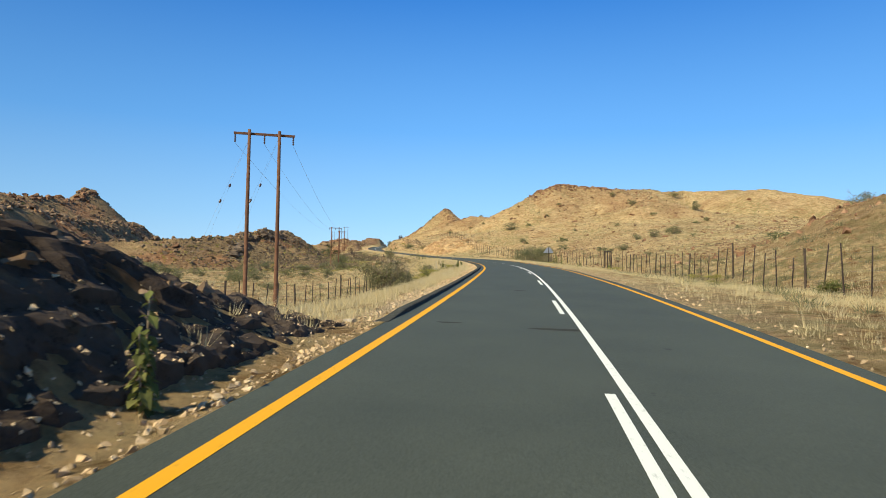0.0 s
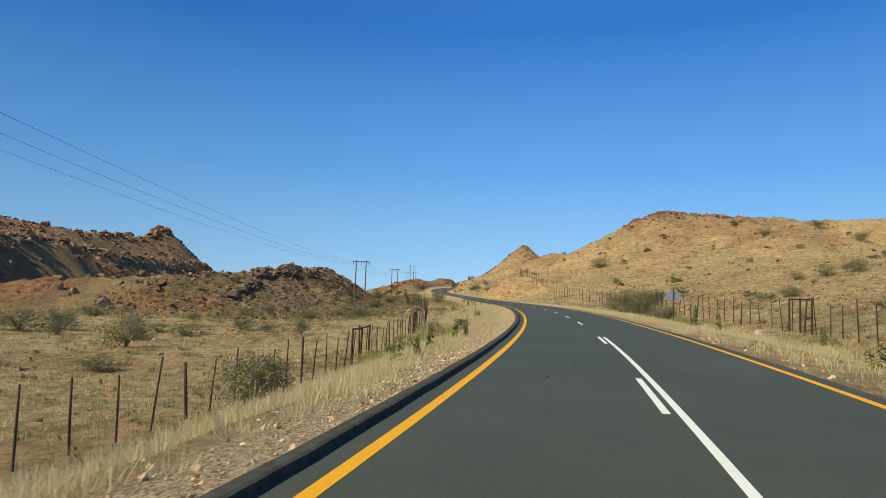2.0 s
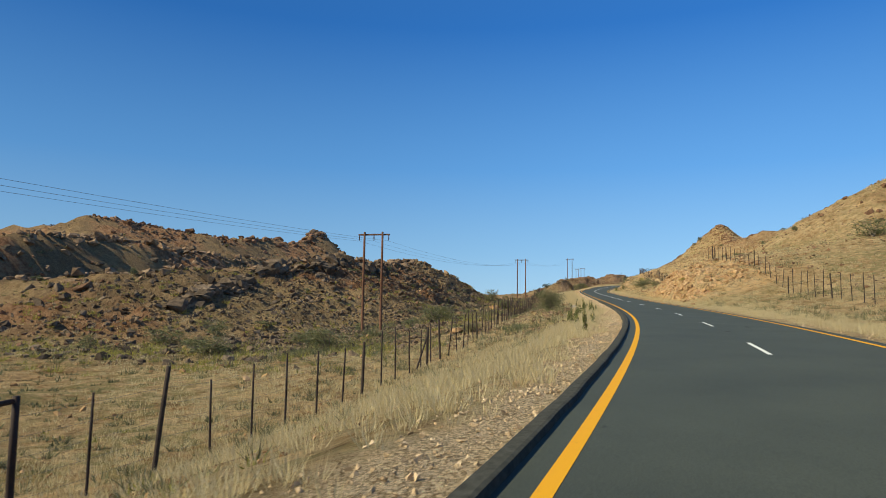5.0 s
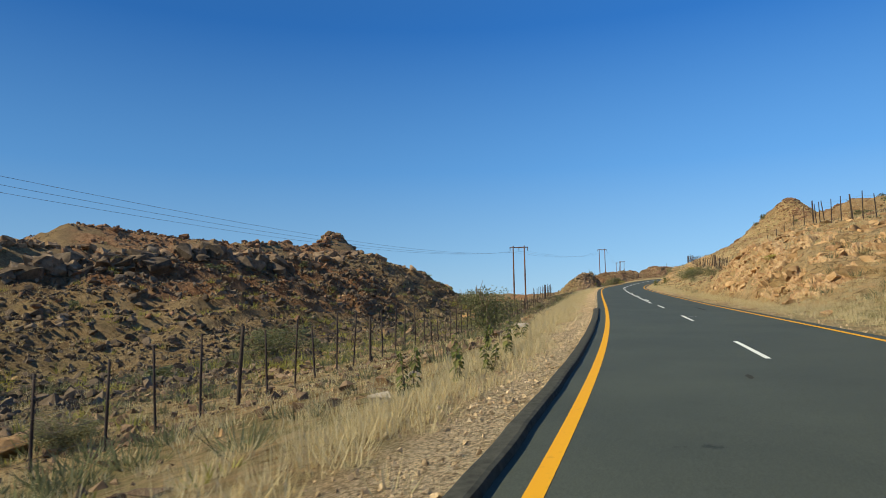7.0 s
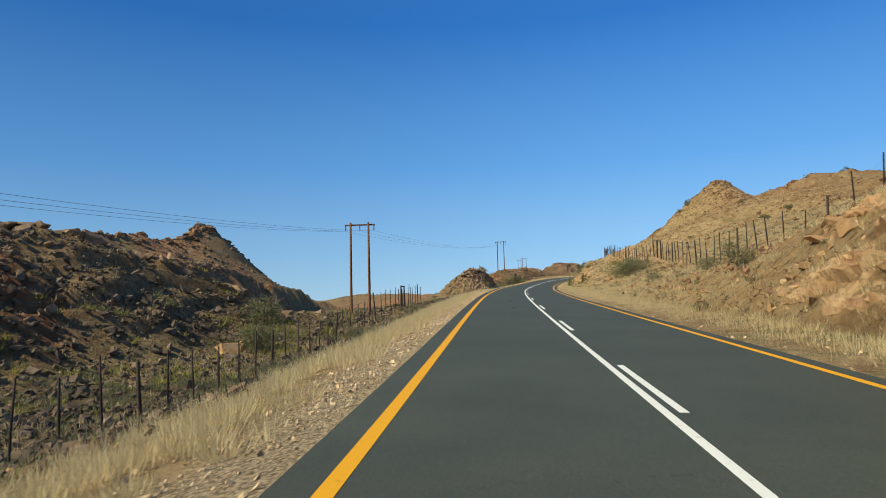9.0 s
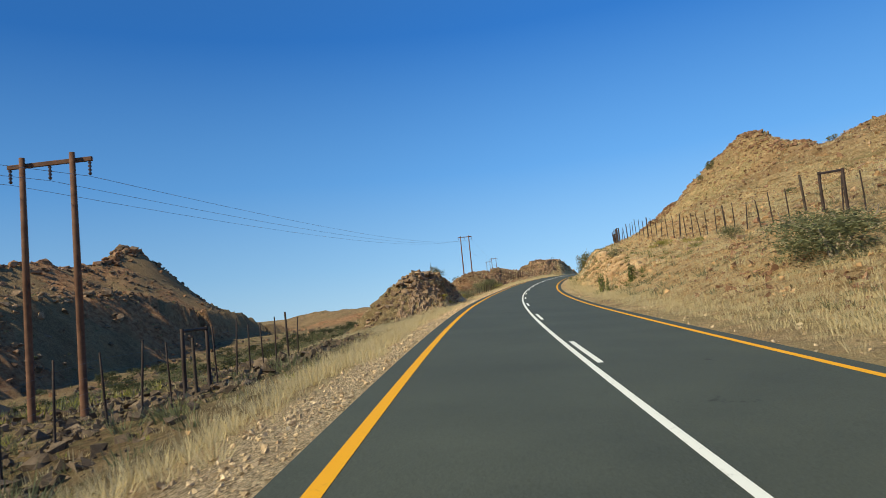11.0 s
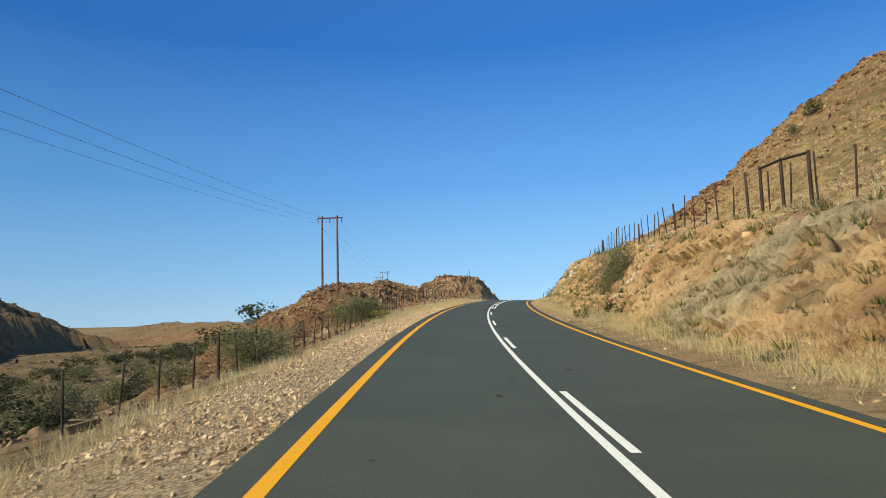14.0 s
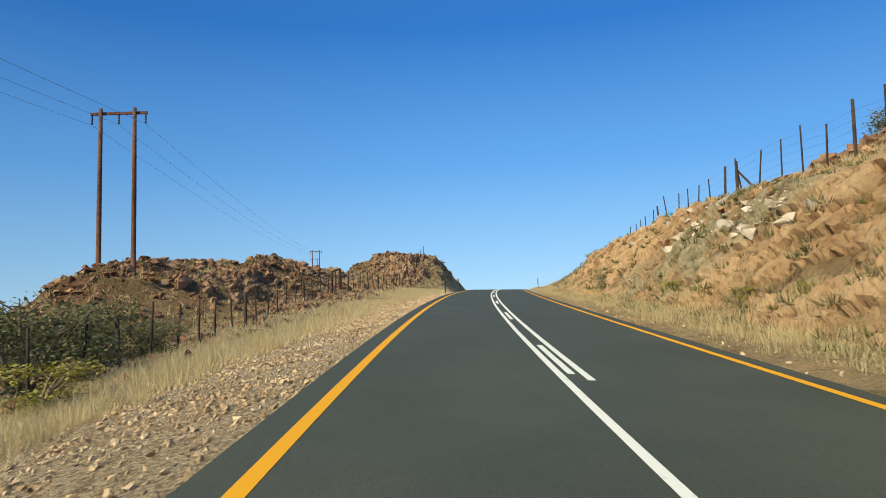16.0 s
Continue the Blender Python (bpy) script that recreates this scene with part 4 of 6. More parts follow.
stones("verge_gravel", 52000, (-6, 305, -6.4, -4.1), (0.018, 0.07), PEBBLE, "pale broken gravel on the road shoulder", lambda s, d, k, p: smooth(-6.4, -5.0, d + 2.0 * smooth(295, 325, s)) * (0.35 + 0.65 * clump(p, 2, -0.3, 0.2, 23)), shapes=CHIPS, sink=0.1)
stones("verge_gravel", 76000, (290, 440, -8.0, -3.95), (0.018, 0.075), PEBBLE, "pale broken gravel on the road shoulder", lambda s, d, k, p: smooth(-7.2, -5.2, d + 1.6 * smooth(295, 325, s)) * (0.35 + 0.65 * clump(p, 2, -0.3, 0.2, 23)), shapes=CHIPS, sink=0.1)
stones("verge_gravel", 9000, (-6, 440, 3.95, 6.4), (0.025, 0.09), PEBBLE, "pale gravel on the road shoulder", lambda s, d, k, p: smooth(6.4, 4.4, d) * 0.6, shapes=CHIPS, sink=0.1)
stones("gully_rubble", 1500, (357.5, 362.5, 6.0, 9.6), (0.05, 0.2), ROCK_PALE, "pale loose rubble in a gully of the cutting", lambda s, d, k, p: smooth(0.75, 0.35, np.abs(s - 360.1 - 0.35 * (d - 7.6))), shapes=CHIPS)
stones("slope_stones", 5200, (234, 300, 6.2, 16), (0.04, 0.2), ROCK_TAN, "tan stones on the earth slope under the fence", lambda s, d, k, p: 0.15 + 0.85 * clump(p, 3, -0.1, 0.3, 107), shapes=CHIPS)
stones("slope_stones", 3600, (232, 300, 6.6, 15), (0.04, 0.3), ROCK_RED, "red broken stones on the earth slope under the fence", lambda s, d, k, p: clump(p, 5, 0.0, 0.25, 109), shapes=CHIPS)
stones("fence_rocks", 9000, (160, 232, -26, -7.5), (0.05, 0.34), ROCK_GREY, "brown stones in the hollow beside the fence", lambda s, d, k, p: (0.1 + 0.9 * clump(p, 4, -0.1, 0.3, 105)) * smooth(160, 172, s) * smooth(-7.2, -8.6, d), shapes=CHIPS)
stones("ridge_rubble", 42000, (362, 480, -36, -11), (0.05, 0.34), ROCK_RED, "red-brown broken rubble on the roadside ridge", lambda s, d, k, p: (0.3 + 0.7 * clump(p, 6, -0.25, 0.25, 85)) * smooth(-10.5, -13, d) * smooth(362, 372, s), shapes=CHIPS)
stones("quartz_blocks", 320, (388, 410, 7.6, 9.6), (0.08, 0.42), ROCK_PALE, "white quartz blocks in the cutting", lambda s, d, k, p: smooth(0.8, 0.3, np.abs(d - 8.5 - 0.5 * fbm(s / 4, s * 0, 2, 27))) * (0.2 + 0.8 * clump(p, 2.5, -0.1, 0.3, 28)), shapes=LUMPS, sink=0.52, tilt=0.2)
stones("quartz_stones", 700, (300, 440, 8.0, 11.5), (0.05, 0.24), ROCK_PALE, "pale quartz blocks in the road cutting", lambda s, d, k, p: k * clump(p, 3, 0.2, 0.35, 25), sink=0.4)


stones("edge_stones", 420, (-8, 13, -4.75, -4.1), (0.02, 0.085), PEBBLE, "pale broken stones along the road edge below the bank", lambda s, d, k, p: smooth(-4.8, -4.4, d), shapes=LUMPS)


def crest_rocks(n, spread, size, mat, label, *line):
    """Broken blocks along a hill's crest line (x, y)."""
    line = np.array(line, float)
    t = rng.uniform(0, len(line) - 1, n)
    k = np.minimum(t.astype(int), len(line) - 2)
    f = (t - k)[:, None]
    at = line[k] * (1 - f) + line[k + 1] * f + rng.normal(0, spread, (n, 2)) * rng.uniform(0.1, 1, (n, 1))
    # back to road coordinates by a few steps
    s, d = at[:, 1].copy(), np.zeros(n)
    for _ in range(12):
        x, y = spot(s, d)
        h = axis(s)[3]
        ex, ey = at[:, 0] - x, at[:, 1] - y
        s, d = s + 0.7 * (ey * np.cos(h) - ex * np.sin(h)), d + 0.7 * (ex * np.cos(h) + ey * np.sin(h))
    p = ground_at(s, d)
    z = size[0] + (size[1] - size[0]) * rng.uniform(0, 1, n) ** 2
    p[:, 2] += 0.12 * z
    return scatter("crest_rocks", LUMPS, p, z, mat, label, "rock", 0.35)


crest_rocks(700, 5.0, (0.2, 0.95), ROCK_RED, "red broken rocks on the hilltop", (93, 279), (73, 250), (51, 253), (40, 262))
crest_rocks(650, 3.4, (0.12, 0.6), ROCK_RED, "red broken rocks on the hill crest", (24, 339), (15, 352), (13, 375), (10.5, 391))
crest_rocks(1500, 5.0, (0.1, 0.48), ROCK_RED, "red broken rocks down the spur", (10.5, 391), (5.9, 394), (2.9, 397), (-1.9, 396), (-6, 394), (-11, 393))
crest_rocks(520, 2.6, (0.3, 1.3), ROCK_GREY, "dark jagged rocks along the low ridge", (-86, 178), (-63, 187), (-55, 214), (-57, 234), (-55, 248), (-50.5, 266), (-46, 273))
crest_rocks(420, 7.0, (0.8, 3.2), ROCK_RED, "rust-red rocks along the high ridge", (-363, 470), (-314, 377), (-279, 428), (-280, 498), (-301, 528), (-294, 556), (-300, 575))
crest_rocks(160, 6.0, (1.0, 3.6), ROCK_GREY, "dark rock stack on the high peak", (-304, 570), (-298, 579), (-292, 590), (-284, 600))
crest_rocks(420, 7.0, (0.6, 2.4), ROCK_GREY, "dark rocks along the scarp edge", (-160, 228), (-170, 264), (-178, 324), (-195, 400), (-207, 470))
crest_rocks(520, 2.2, (0.12, 0.45), ROCK_RED, "red-brown rocks on the roadside ridge", (-51, 396), (-49, 404), (-46.5, 420), (-44, 452), (-40, 461), (-34.5, 468), (-31.5, 477))
crest_rocks(330, 1.4, (0.12, 0.5), ROCK_GREY, "jagged grey-brown blocks on top of the knoll", (-37, 305), (-34, 311), (-33, 316), (-33, 321))
crest_rocks(200, 9.0, (0.5, 1.8), ROCK_RED, "red rocks on the far rise", (-92, 592), (-76, 594), (-60, 600))


# dark outcrop ledges below the crest of the near ridge
for line, n in ((((190, -56.5), (194, -55), (201, -54), (205, -53)), 150), (((209, -53.5), (214, -52.6), (217, -50), (220, -47.5)), 130), (((226, -49), (233, -45), (238, -42)), 90)):
    xs, ys = spot(*np.array(line, float).T)
    crest_rocks(n, 1.1, (0.5, 1.7), ROCK_DARK, "dark blocky rock ledge on the near ridge", *zip(xs, ys))


# ---- grass ----
def tufts(name, s, d, height, blades, mat, label, width=0.007, spread=0.20, lean=1.5):
    """Clumps of upright blades as one mesh of kind stuff."""
    n = len(s)
    base = settled(s, d, ground_at(s, d))
    base[:, 2] -= 0.03
    h = height * rng.uniform(0.55, 1.25, n)
    a = rng.uniform(0, 6.283, (n, blades))
    r = spread * np.sqrt(rng.uniform(0, 1, (n, blades)))
    lean = rng.uniform(0.1, lean, (n, blades))
    hh = h[:, None] * rng.uniform(0.55, 1.1, (n, blades)) / (1 + 0.16 * lean * lean)
    root = base[:, None] + np.stack([r * np.cos(a), r * np.sin(a), 0 * a], -1)
    tip = root + np.stack([np.cos(a) * lean * hh * 0.6, np.sin(a) * lean * hh * 0.6, hh], -1)
    w = width * rng.uniform(0.6, 1.3, (n, blades))
    b = rng.uniform(0, 6.283, (n, blades))
    side = np.stack([np.cos(b) * w, np.sin(b) * w, 0 * b], -1)
    v = np.stack([root - side, root + side, tip], 2).reshape(-1, 3)
    f = np.arange(len(v)).reshape(-1, 3)
    return tagged(new(name, mesh_from(name, v, f, mat)), label, "grass", kind="stuff")


def sow_grass(name, n, area, height, blades, mat, label, want, **kw):
    s, d = sown(n, *area)
    x, y = spot(s, d)
    _, rock = land(s, d)
    p = np.stack([x, y], -1)
    keep = rng.uniform(0, 1, n) < want(s, d, rock, p)
    return tufts(name, s[keep], d[keep], height, blades, mat, label, **kw)


sow_grass("verge_grass", 34000, (13, 470, -12.5, -4.6), 0.43, 24, STRAW, "pale dry grass along the road verge", lambda s, d, k, p: (1 - (0.78 * smooth(158, 168, s) - 0.05 * smooth(216, 226, s)) * smooth(300, 290, s) * smooth(-6.7, -7.5, d)) * smooth(-4.7, -5.5, d + 2.2 * smooth(295, 325, s) + 0.7 * fbm(p[:, 0] / 2, p[:, 1] / 2, 2, 2)) * (1 - 0.45 * smooth(295, 325, s)) * (1 - (0.5 + 0.4 * smooth(140, 160, s)) * smooth(-8.4, -9.6, d)) * (0.16 + 0.84 * clump(p, 4, -0.25, 0.2, 31)) * (1 - 0.7 * k))
sow_grass("verge_grass", 17000, (-10, 470, 4.5, 12.0), 0.36, 24, STRAW, "pale dry grass along the road verge", lambda s, d, k, p: smooth(4.5, 5.4, d) * (1 - 0.7 * smooth(75, 45, s) * smooth(9.5, 7.5, d)) * (1 - 0.9 * smooth(325, 338, s) * smooth(428, 420, s) * smooth(6.4, 7.0, d) * smooth(11, 10, d)) * (0.3 + 0.7 * clump(p, 4, -0.2, 0.25, 33)) * (1 - 0.75 * k))
sow_grass("flat_grass", 32000, (0, 330, -75, -11), 0.36, 11, STRAW, "sparse dry grass on the stony flat", lambda s, d, k, p: (0.10 + 0.8 * clump(p, 9, -0.1, 0.35, 35)) * (1 - 0.6 * k), width=0.015, spread=0.28)
sow_grass("hill_grass", 20000, (-10, 450, 11, 60), 0.30, 9, STRAW, "dry grass on the hillside", lambda s, d, k, p: (0.12 + 0.6 * clump(p, 10, -0.2, 0.3, 37)) * (1 - 0.55 * k), width=0.024, spread=0.3)
sow_grass("flat_grass", 18000, (95, 222, -30, -8), 0.30, 17, STRAW, "short pale grass on the flat beside the fence", lambda s, d, k, p: (1 - behind_flat(s, d, -20, -32)) * (1 - 0.75 * smooth(160, 172, s)) * (0.3 + 0.7 * clump(p, 4, -0.25, 0.25, 36)), width=0.009, spread=0.26)
sow_grass("hill_grass", 26000, (60, 330, 45, 125), 0.34, 6, STRAW, "pale dry grass over the far hillside", lambda s, d, k, p: (0.2 + 0.8 * clump(p, 9, -0.2, 0.3, 38)) * (1 - 0.5 * k), width=0.05, spread=0.35)
sow_grass("hill_grass", 13000, (305, 430, 12, 50), 0.30, 12, STRAW, "pale dry grass on the steep hill above the cutting", lambda s, d, k, p: 0.25 + 0.75 * clump(p, 5, -0.2, 0.3, 40), width=0.018, spread=0.26)
sow_grass("ridge_grass", 9500, (380, 490, -30, -7), 0.36, 15, STRAW, "dry grass between the ridge rocks", lambda s, d, k, p: (0.35 + 0.65 * clump(p, 5, -0.2, 0.25, 93)) * (1 - 0.5 * k), width=0.014, spread=0.24)
sow_grass("verge_grass", 5200, (374, 450, -11, -5.6), 0.44, 26, STRAW, "tall straw-coloured grass in front of the ridge", lambda s, d, k, p: smooth(-5.8 - 1.2 * smooth(395, 378, s), -7.4 - 0.6 * smooth(395, 378, s), d + 0.6 * fbm(p[:, 0] / 2, p[:, 1] / 2, 2, 6)) * (0.25 + 0.75 * clump(p, 4, -0.25, 0.2, 95)))
sow_grass("verge_grass", 4600, (140, 300, -8.3, -5.5), 0.46, 25, STRAW, "tall straw-coloured grass beside the gravel shoulder", lambda s, d, k, p: (1 - (0.75 * smooth(158, 168, s) + 0.05 * smooth(216, 226, s)) * smooth(-6.6, -7.2, d)) * smooth(-5.5, -6.3, d + 0.5 * fbm(p[:, 0] / 2, p[:, 1] / 2, 2, 8)) * (0.3 + 0.7 * clump(p, 4, -0.25, 0.2, 97)))
sow_grass("bank_grass", 700, (-12, 22, -16, -5.2), 0.34, 26, STRAW, "dry grass on the cut bank", lambda s, d, k, p: smooth(-6.6, -8, d) + 0.35 * smooth(-6.2, -5.4, d) + 0.6 * smooth(12, 15, s))
sow_grass("knoll_grass", 4200, (296, 336, -20, -5.4), 0.36, 24, STRAW, "dry grass on the rocky knoll", lambda s, d, k, p: (0.75 - 0.25 * k) * (0.2 + 0.8 * clump(p, 3, -0.2, 0.25, 99)))
sow_grass("verge_scrub", 4200, (20, 330, -22, -8.5), 0.36, 22, SCRUB, "grey half-dead scrub between the fence and the verge", lambda s, d, k, p: 0.15 + 0.75 * clump(p, 5, 0.0, 0.3, 57), width=0.022, spread=0.18, lean=3.2)
sow_grass("slope_grass", 11000, (196, 450, 8, 34), 0.30, 13, STRAW, "straw-coloured tufts on the slope above the cutting", lambda s, d, k, p: (1 - 0.93 * smooth(300, 330, s) * smooth(428, 420, s) * smooth(10.8, 9.8, d)) * (0.25 + 0.75 * clump(p, 6, -0.1, 0.3, 59)), width=0.016, spread=0.26)
sow_grass("slope_scrub", 2600, (196, 450, 8, 34), 0.26, 16, SCRUB, "grey-brown scrub tufts on the slope above the cutting", lambda s, d, k, p: (1 - 0.8 * smooth(300, 330, s) * smooth(428, 420, s) * smooth(10.8, 9.8, d)) * (0.2 + 0.6 * clump(p, 5, 0.0, 0.3, 61)), width=0.03, spread=0.18, lean=3.2)
sow_grass("hill_tufts", 5200, (150, 300, -80, -17), 0.62, 26, GOLD, "yellow-green tufts on the stony slope", lambda s, d, k, p: 0.12 + 0.6 * clump(p, 8, 0.0, 0.3, 63), width=0.035, spread=0.34, lean=3.2)
sow_grass("flat_shrubs", 650, (18, 185, -80, -10), 0.75, 46, SCRUB, "knee-high grey shrubs on the dry flat", lambda s, d, k, p: 0.15 + 0.85 * clump(p, 11, 0.0, 0.3, 75), width=0.022, spread=0.4, lean=3.0)
sow_grass("slope_shrubs", 1700, (30, 450, 10, 110), 0.7, 28, SCRUB, "knee-high grey shrubs on the hillside", lambda s, d, k, p: 0.2 + 0.8 * clump(p, 12, 0.0, 0.3, 77), width=0.024, spread=0.4, lean=3.0)
sow_grass("valley_grass", 5200, (318, 470, -34, -8), 0.36, 13, STRAW, "straw-coloured grass at the valley edge", lambda s, d, k, p: 0.2 + 0.8 * clump(p, 5, -0.15, 0.3, 83), spread=0.26)
sow_grass("fence_scrub", 1500, (8, 210, 7, 24), 0.55, 30, SCRUB, "brown-green scrub along the road fence", lambda s, d, k, p: 0.2 + 0.8 * clump(p, 6, -0.05, 0.3, 87), width=0.02, spread=0.3, lean=2.8)
sow_grass("fence_grass", 5200, (8, 210, 6.5, 22), 0.50, 16, STRAW, "tall straw-coloured grass along the road fence", lambda s, d, k, p: 0.2 + 0.8 * clump(p, 5, -0.1, 0.3, 89), spread=0.26)
sow_grass("hollow_scrub", 2300, (160, 290, -32, -8.2), 0.7, 40, OLIVE, "dark grey-green scrub in the stony hollow", lambda s, d, k, p: 0.06 + 0.9 * clump(p, 4, 0.08, 0.3, 91), width=0.022, spread=0.4, lean=3.0)
sow_grass("green_weeds", 1300, (20, 330, -24, -7), 0.26, 12, GOLD, "yellow-green weeds on the flat", lambda s, d, k, p: clump(p, 7, 0.12, 0.35, 39), width=0.03, spread=0.18, lean=3.2)
sow_grass("low_scrub", 5200, (120, 420, -90, -14), 0.30, 16, SCRUB, "low grey-green scrub between the rocks", lambda s, d, k, p: 0.35 + 0.65 * clump(p, 12, 0, 0.3, 43), width=0.05, spread=0.21, lean=3.2)
sow_grass("low_scrub", 3600, (20, 430, 12, 120), 0.28, 16, SCRUB, "low grey-green scrub on the hillside", lambda s, d, k, p: 0.3 * clump(p, 10, 0, 0.3, 45), width=0.05, spread=0.21, lean=3.2)
sow_grass("low_scrub", 5200, (200, 780, -400, -70), 0.9, 16, SCRUB, "dark low scrub on the far hill", lambda s, d, k, p: 0.5, width=0.16, spread=0.54, lean=3.2)


sow_grass("low_scrub", 3200, (20, 180, -75, -12), 0.34, 18, SCRUB, "low grey scrub scattered on the dry flat", lambda s, d, k, p: 0.15 + 0.7 * clump(p, 8, 0.0, 0.35, 47), width=0.035, spread=0.23, lean=3.2)
sow_grass("right_verge_grass", 15000, (-10, 470, 4.35, 7.6), 0.28, 12, STRAW, "dense straw-coloured grass at the road edge", lambda s, d, k, p: (1 - 0.85 * smooth(80, 50, s)) * (1 - smooth(325, 338, s) * smooth(428, 420, s) * smooth(6.3, 6.8, d)) * smooth(4.3, 4.9, d + 0.4 * fbm(p[:, 0] / 2, p[:, 1] / 2, 2, 4)) * (0.45 + 0.55 * clump(p, 3, -0.3, 0.2, 65)), spread=0.26)
sow_grass("foot_grass", 4600, (292, 450, 4.7, 7.6), 0.36, 20, STRAW, "dry grass along the foot of the cutting", lambda s, d, k, p: smooth(4.7, 5.3, d) * smooth(7.0, 6.3, d) * (0.3 + 0.7 * clump(p, 3, -0.25, 0.2, 101)), spread=0.24)
sow_grass("slope_scrub", 700, (232, 300, 6.0, 15), 0.34, 24, SCRUB, "grey-olive scrub on the earth slope under the fence", lambda s, d, k, p: 0.1 + 0.9 * clump(p, 4, 0.0, 0.3, 111), width=0.02, spread=0.24, lean=3.0)
sow_grass("foot_scrub", 1500, (292, 450, 5.0, 8.6), 0.36, 24, SCRUB, "brown-olive scrub along the foot of the cutting", lambda s, d, k, p: smooth(5.0, 5.6, d) * (0.15 + 0.85 * clump(p, 3, -0.1, 0.25, 103)), width=0.02, spread=0.24, lean=3.0)
sow_grass("cut_forbs", 2000, (300, 450, 5.2, 12), 0.34, 20, GREEN, "small green forbs in the rock cutting", lambda s, d, k, p: 0.2 + 0.6 * clump(p, 4, 0.0, 0.3, 53), width=0.03, spread=0.17, lean=3.2)
sow_grass("ledge_grass", 7000, (200, 450, 5.6, 15), 0.34, 20, STRAW, "straw-coloured grass on the ledges of the cutting", lambda s, d, k, p: (1 - 0.93 * smooth(300, 330, s) * smooth(428, 420, s) * smooth(6.3, 6.9, d) * smooth(10.8, 9.8, d)) * (0.2 + 0.8 * clump(p, 3, 0.0, 0.35, 55)), spread=0.24)


# ---- bushes ----
def crown_mesh(seed, lobes, leaves, size, mat, name="crown", lift=0.25):
    """Many small leaves in uneven lobes, about 1 m high and 1 m wide."""
    r = np.random.default_rng(seed)
    cs = np.stack([r.uniform(-0.30, 0.30, lobes), r.uniform(-0.30, 0.30, lobes), r.uniform(lift, 0.76, lobes)], -1)
    rad = r.uniform(0.14, 0.27, lobes)
    k = r.integers(0, lobes, leaves)
    way = r.normal(0, 1, (leaves, 3))
    way /= np.linalg.norm(way, axis=1)[:, None]
    p = cs[k] + way * rad[k][:, None] * r.uniform(0.35, 1.12, (leaves, 1)) * np.array([1.15, 1.15, 0.9])
    p[:, 2] = np.abs(p[:, 2]) + 0.02
    a, b = r.normal(0, 1, (leaves, 3)), r.normal(0, 1, (leaves, 3))
    a /= np.linalg.norm(a, axis=1)[:, None]
    b = np.cross(a, b)
    b /= np.linalg.norm(b, axis=1)[:, None]
    sz = size * r.uniform(0.5, 1.4, (leaves, 1))
    v = np.stack([p - a * sz * 0.5, p + b * sz * 0.3, p + a * sz * 0.6, p - b * sz * 0.3], 1).reshape(-1, 3)
    return mesh_from(name, v, np.arange(len(v)).reshape(-1, 4), mat)


def stems_mesh(seed, count, mat, thick=0.012, twigs=3):
    r = random.Random(seed)
    bits = []
    for _ in range(count):
        a, out, top = r.uniform(0, 6.283), r.uniform(0.15, 0.42), r.uniform(0.55, 0.95)
        mid = (math.cos(a) * out * 0.35, math.sin(a) * out * 0.35, top * 0.5)
        end = (math.cos(a) * out, math.sin(a) * out, top)
        bits.append(tube([(0, 0, -0.06), mid, end], [thick * 1.6, thick, thick * 0.35], 5))
        for _ in range(twigs):
            t, b = r.uniform(0.4, 1), a + r.uniform(-1.3, 1.3)
            q = [m + (e - m) * t for m, e in zip(mid, end)]
            bits.append(tube([q, (q[0] + math.cos(b) * 0.1, q[1] + math.sin(b) * 0.1, q[2] + 0.09), (q[0] + math.cos(b) * 0.17, q[1] + math.sin(b) * 0.17, q[2] + 0.2)], [thick * 0.5, thick * 0.4, thick * 0.2], 4))
    v, f = joined(bits)
    return mesh_from("trunk", v, f, mat, True)


BARE = [stems_mesh(30 + i, 24, BARK, 0.007, 5) for i in range(3)]
STEMS = [stems_mesh(i, 6, BARK) for i in range(4)]
CROWNS = {
    "thorn": [crown_mesh(600 + i, 26, 4600, 0.031, OLIVE, lift=0.10) for i in range(4)],
    "olive": [crown_mesh(100 + i, 18, 1500, 0.048, OLIVE, lift=0.12) for i in range(5)],
    "green": [crown_mesh(200 + i, 13, 2400, 0.055, GREEN, lift=0.12) for i in range(4)],
    "scrub": [crown_mesh(300 + i, 9, 1100, 0.065, SCRUB, lift=0.15) for i in range(5)],
    "gold": [crown_mesh(400 + i, 8, 1300, 0.06, GOLD, lift=0.12) for i in range(3)],
    "bare": [crown_mesh(800 + i, 26, 4200, 0.034, SCRUB, lift=0.2) for i in range(3)],
    "far": [crown_mesh(500 + i, 7, 320, 0.11, OLIVE, lift=0.15) for i in range(5)],
}


def shrub(kind, s, d, height, width, label, seed, name="bush", group=""):
    at = ground_at(s, d)
    r = random.Random(seed)
    root = tagged(empty(name, (at[0], at[1], at[2] - (0.14 * height if kind == "thorn" else 0.03)), r.uniform(0, 6.283)), label, "bush", group)
    root.scale = (width, width * r.uniform(0.85, 1.1), height)
    if kind != "far":
        part("trunk", BARE[seed % 3] if kind == "bare" else STEMS[seed % len(STEMS)], root)
    part("crown", CROWNS[kind][seed % len(CROWNS[kind])], root)
    return root


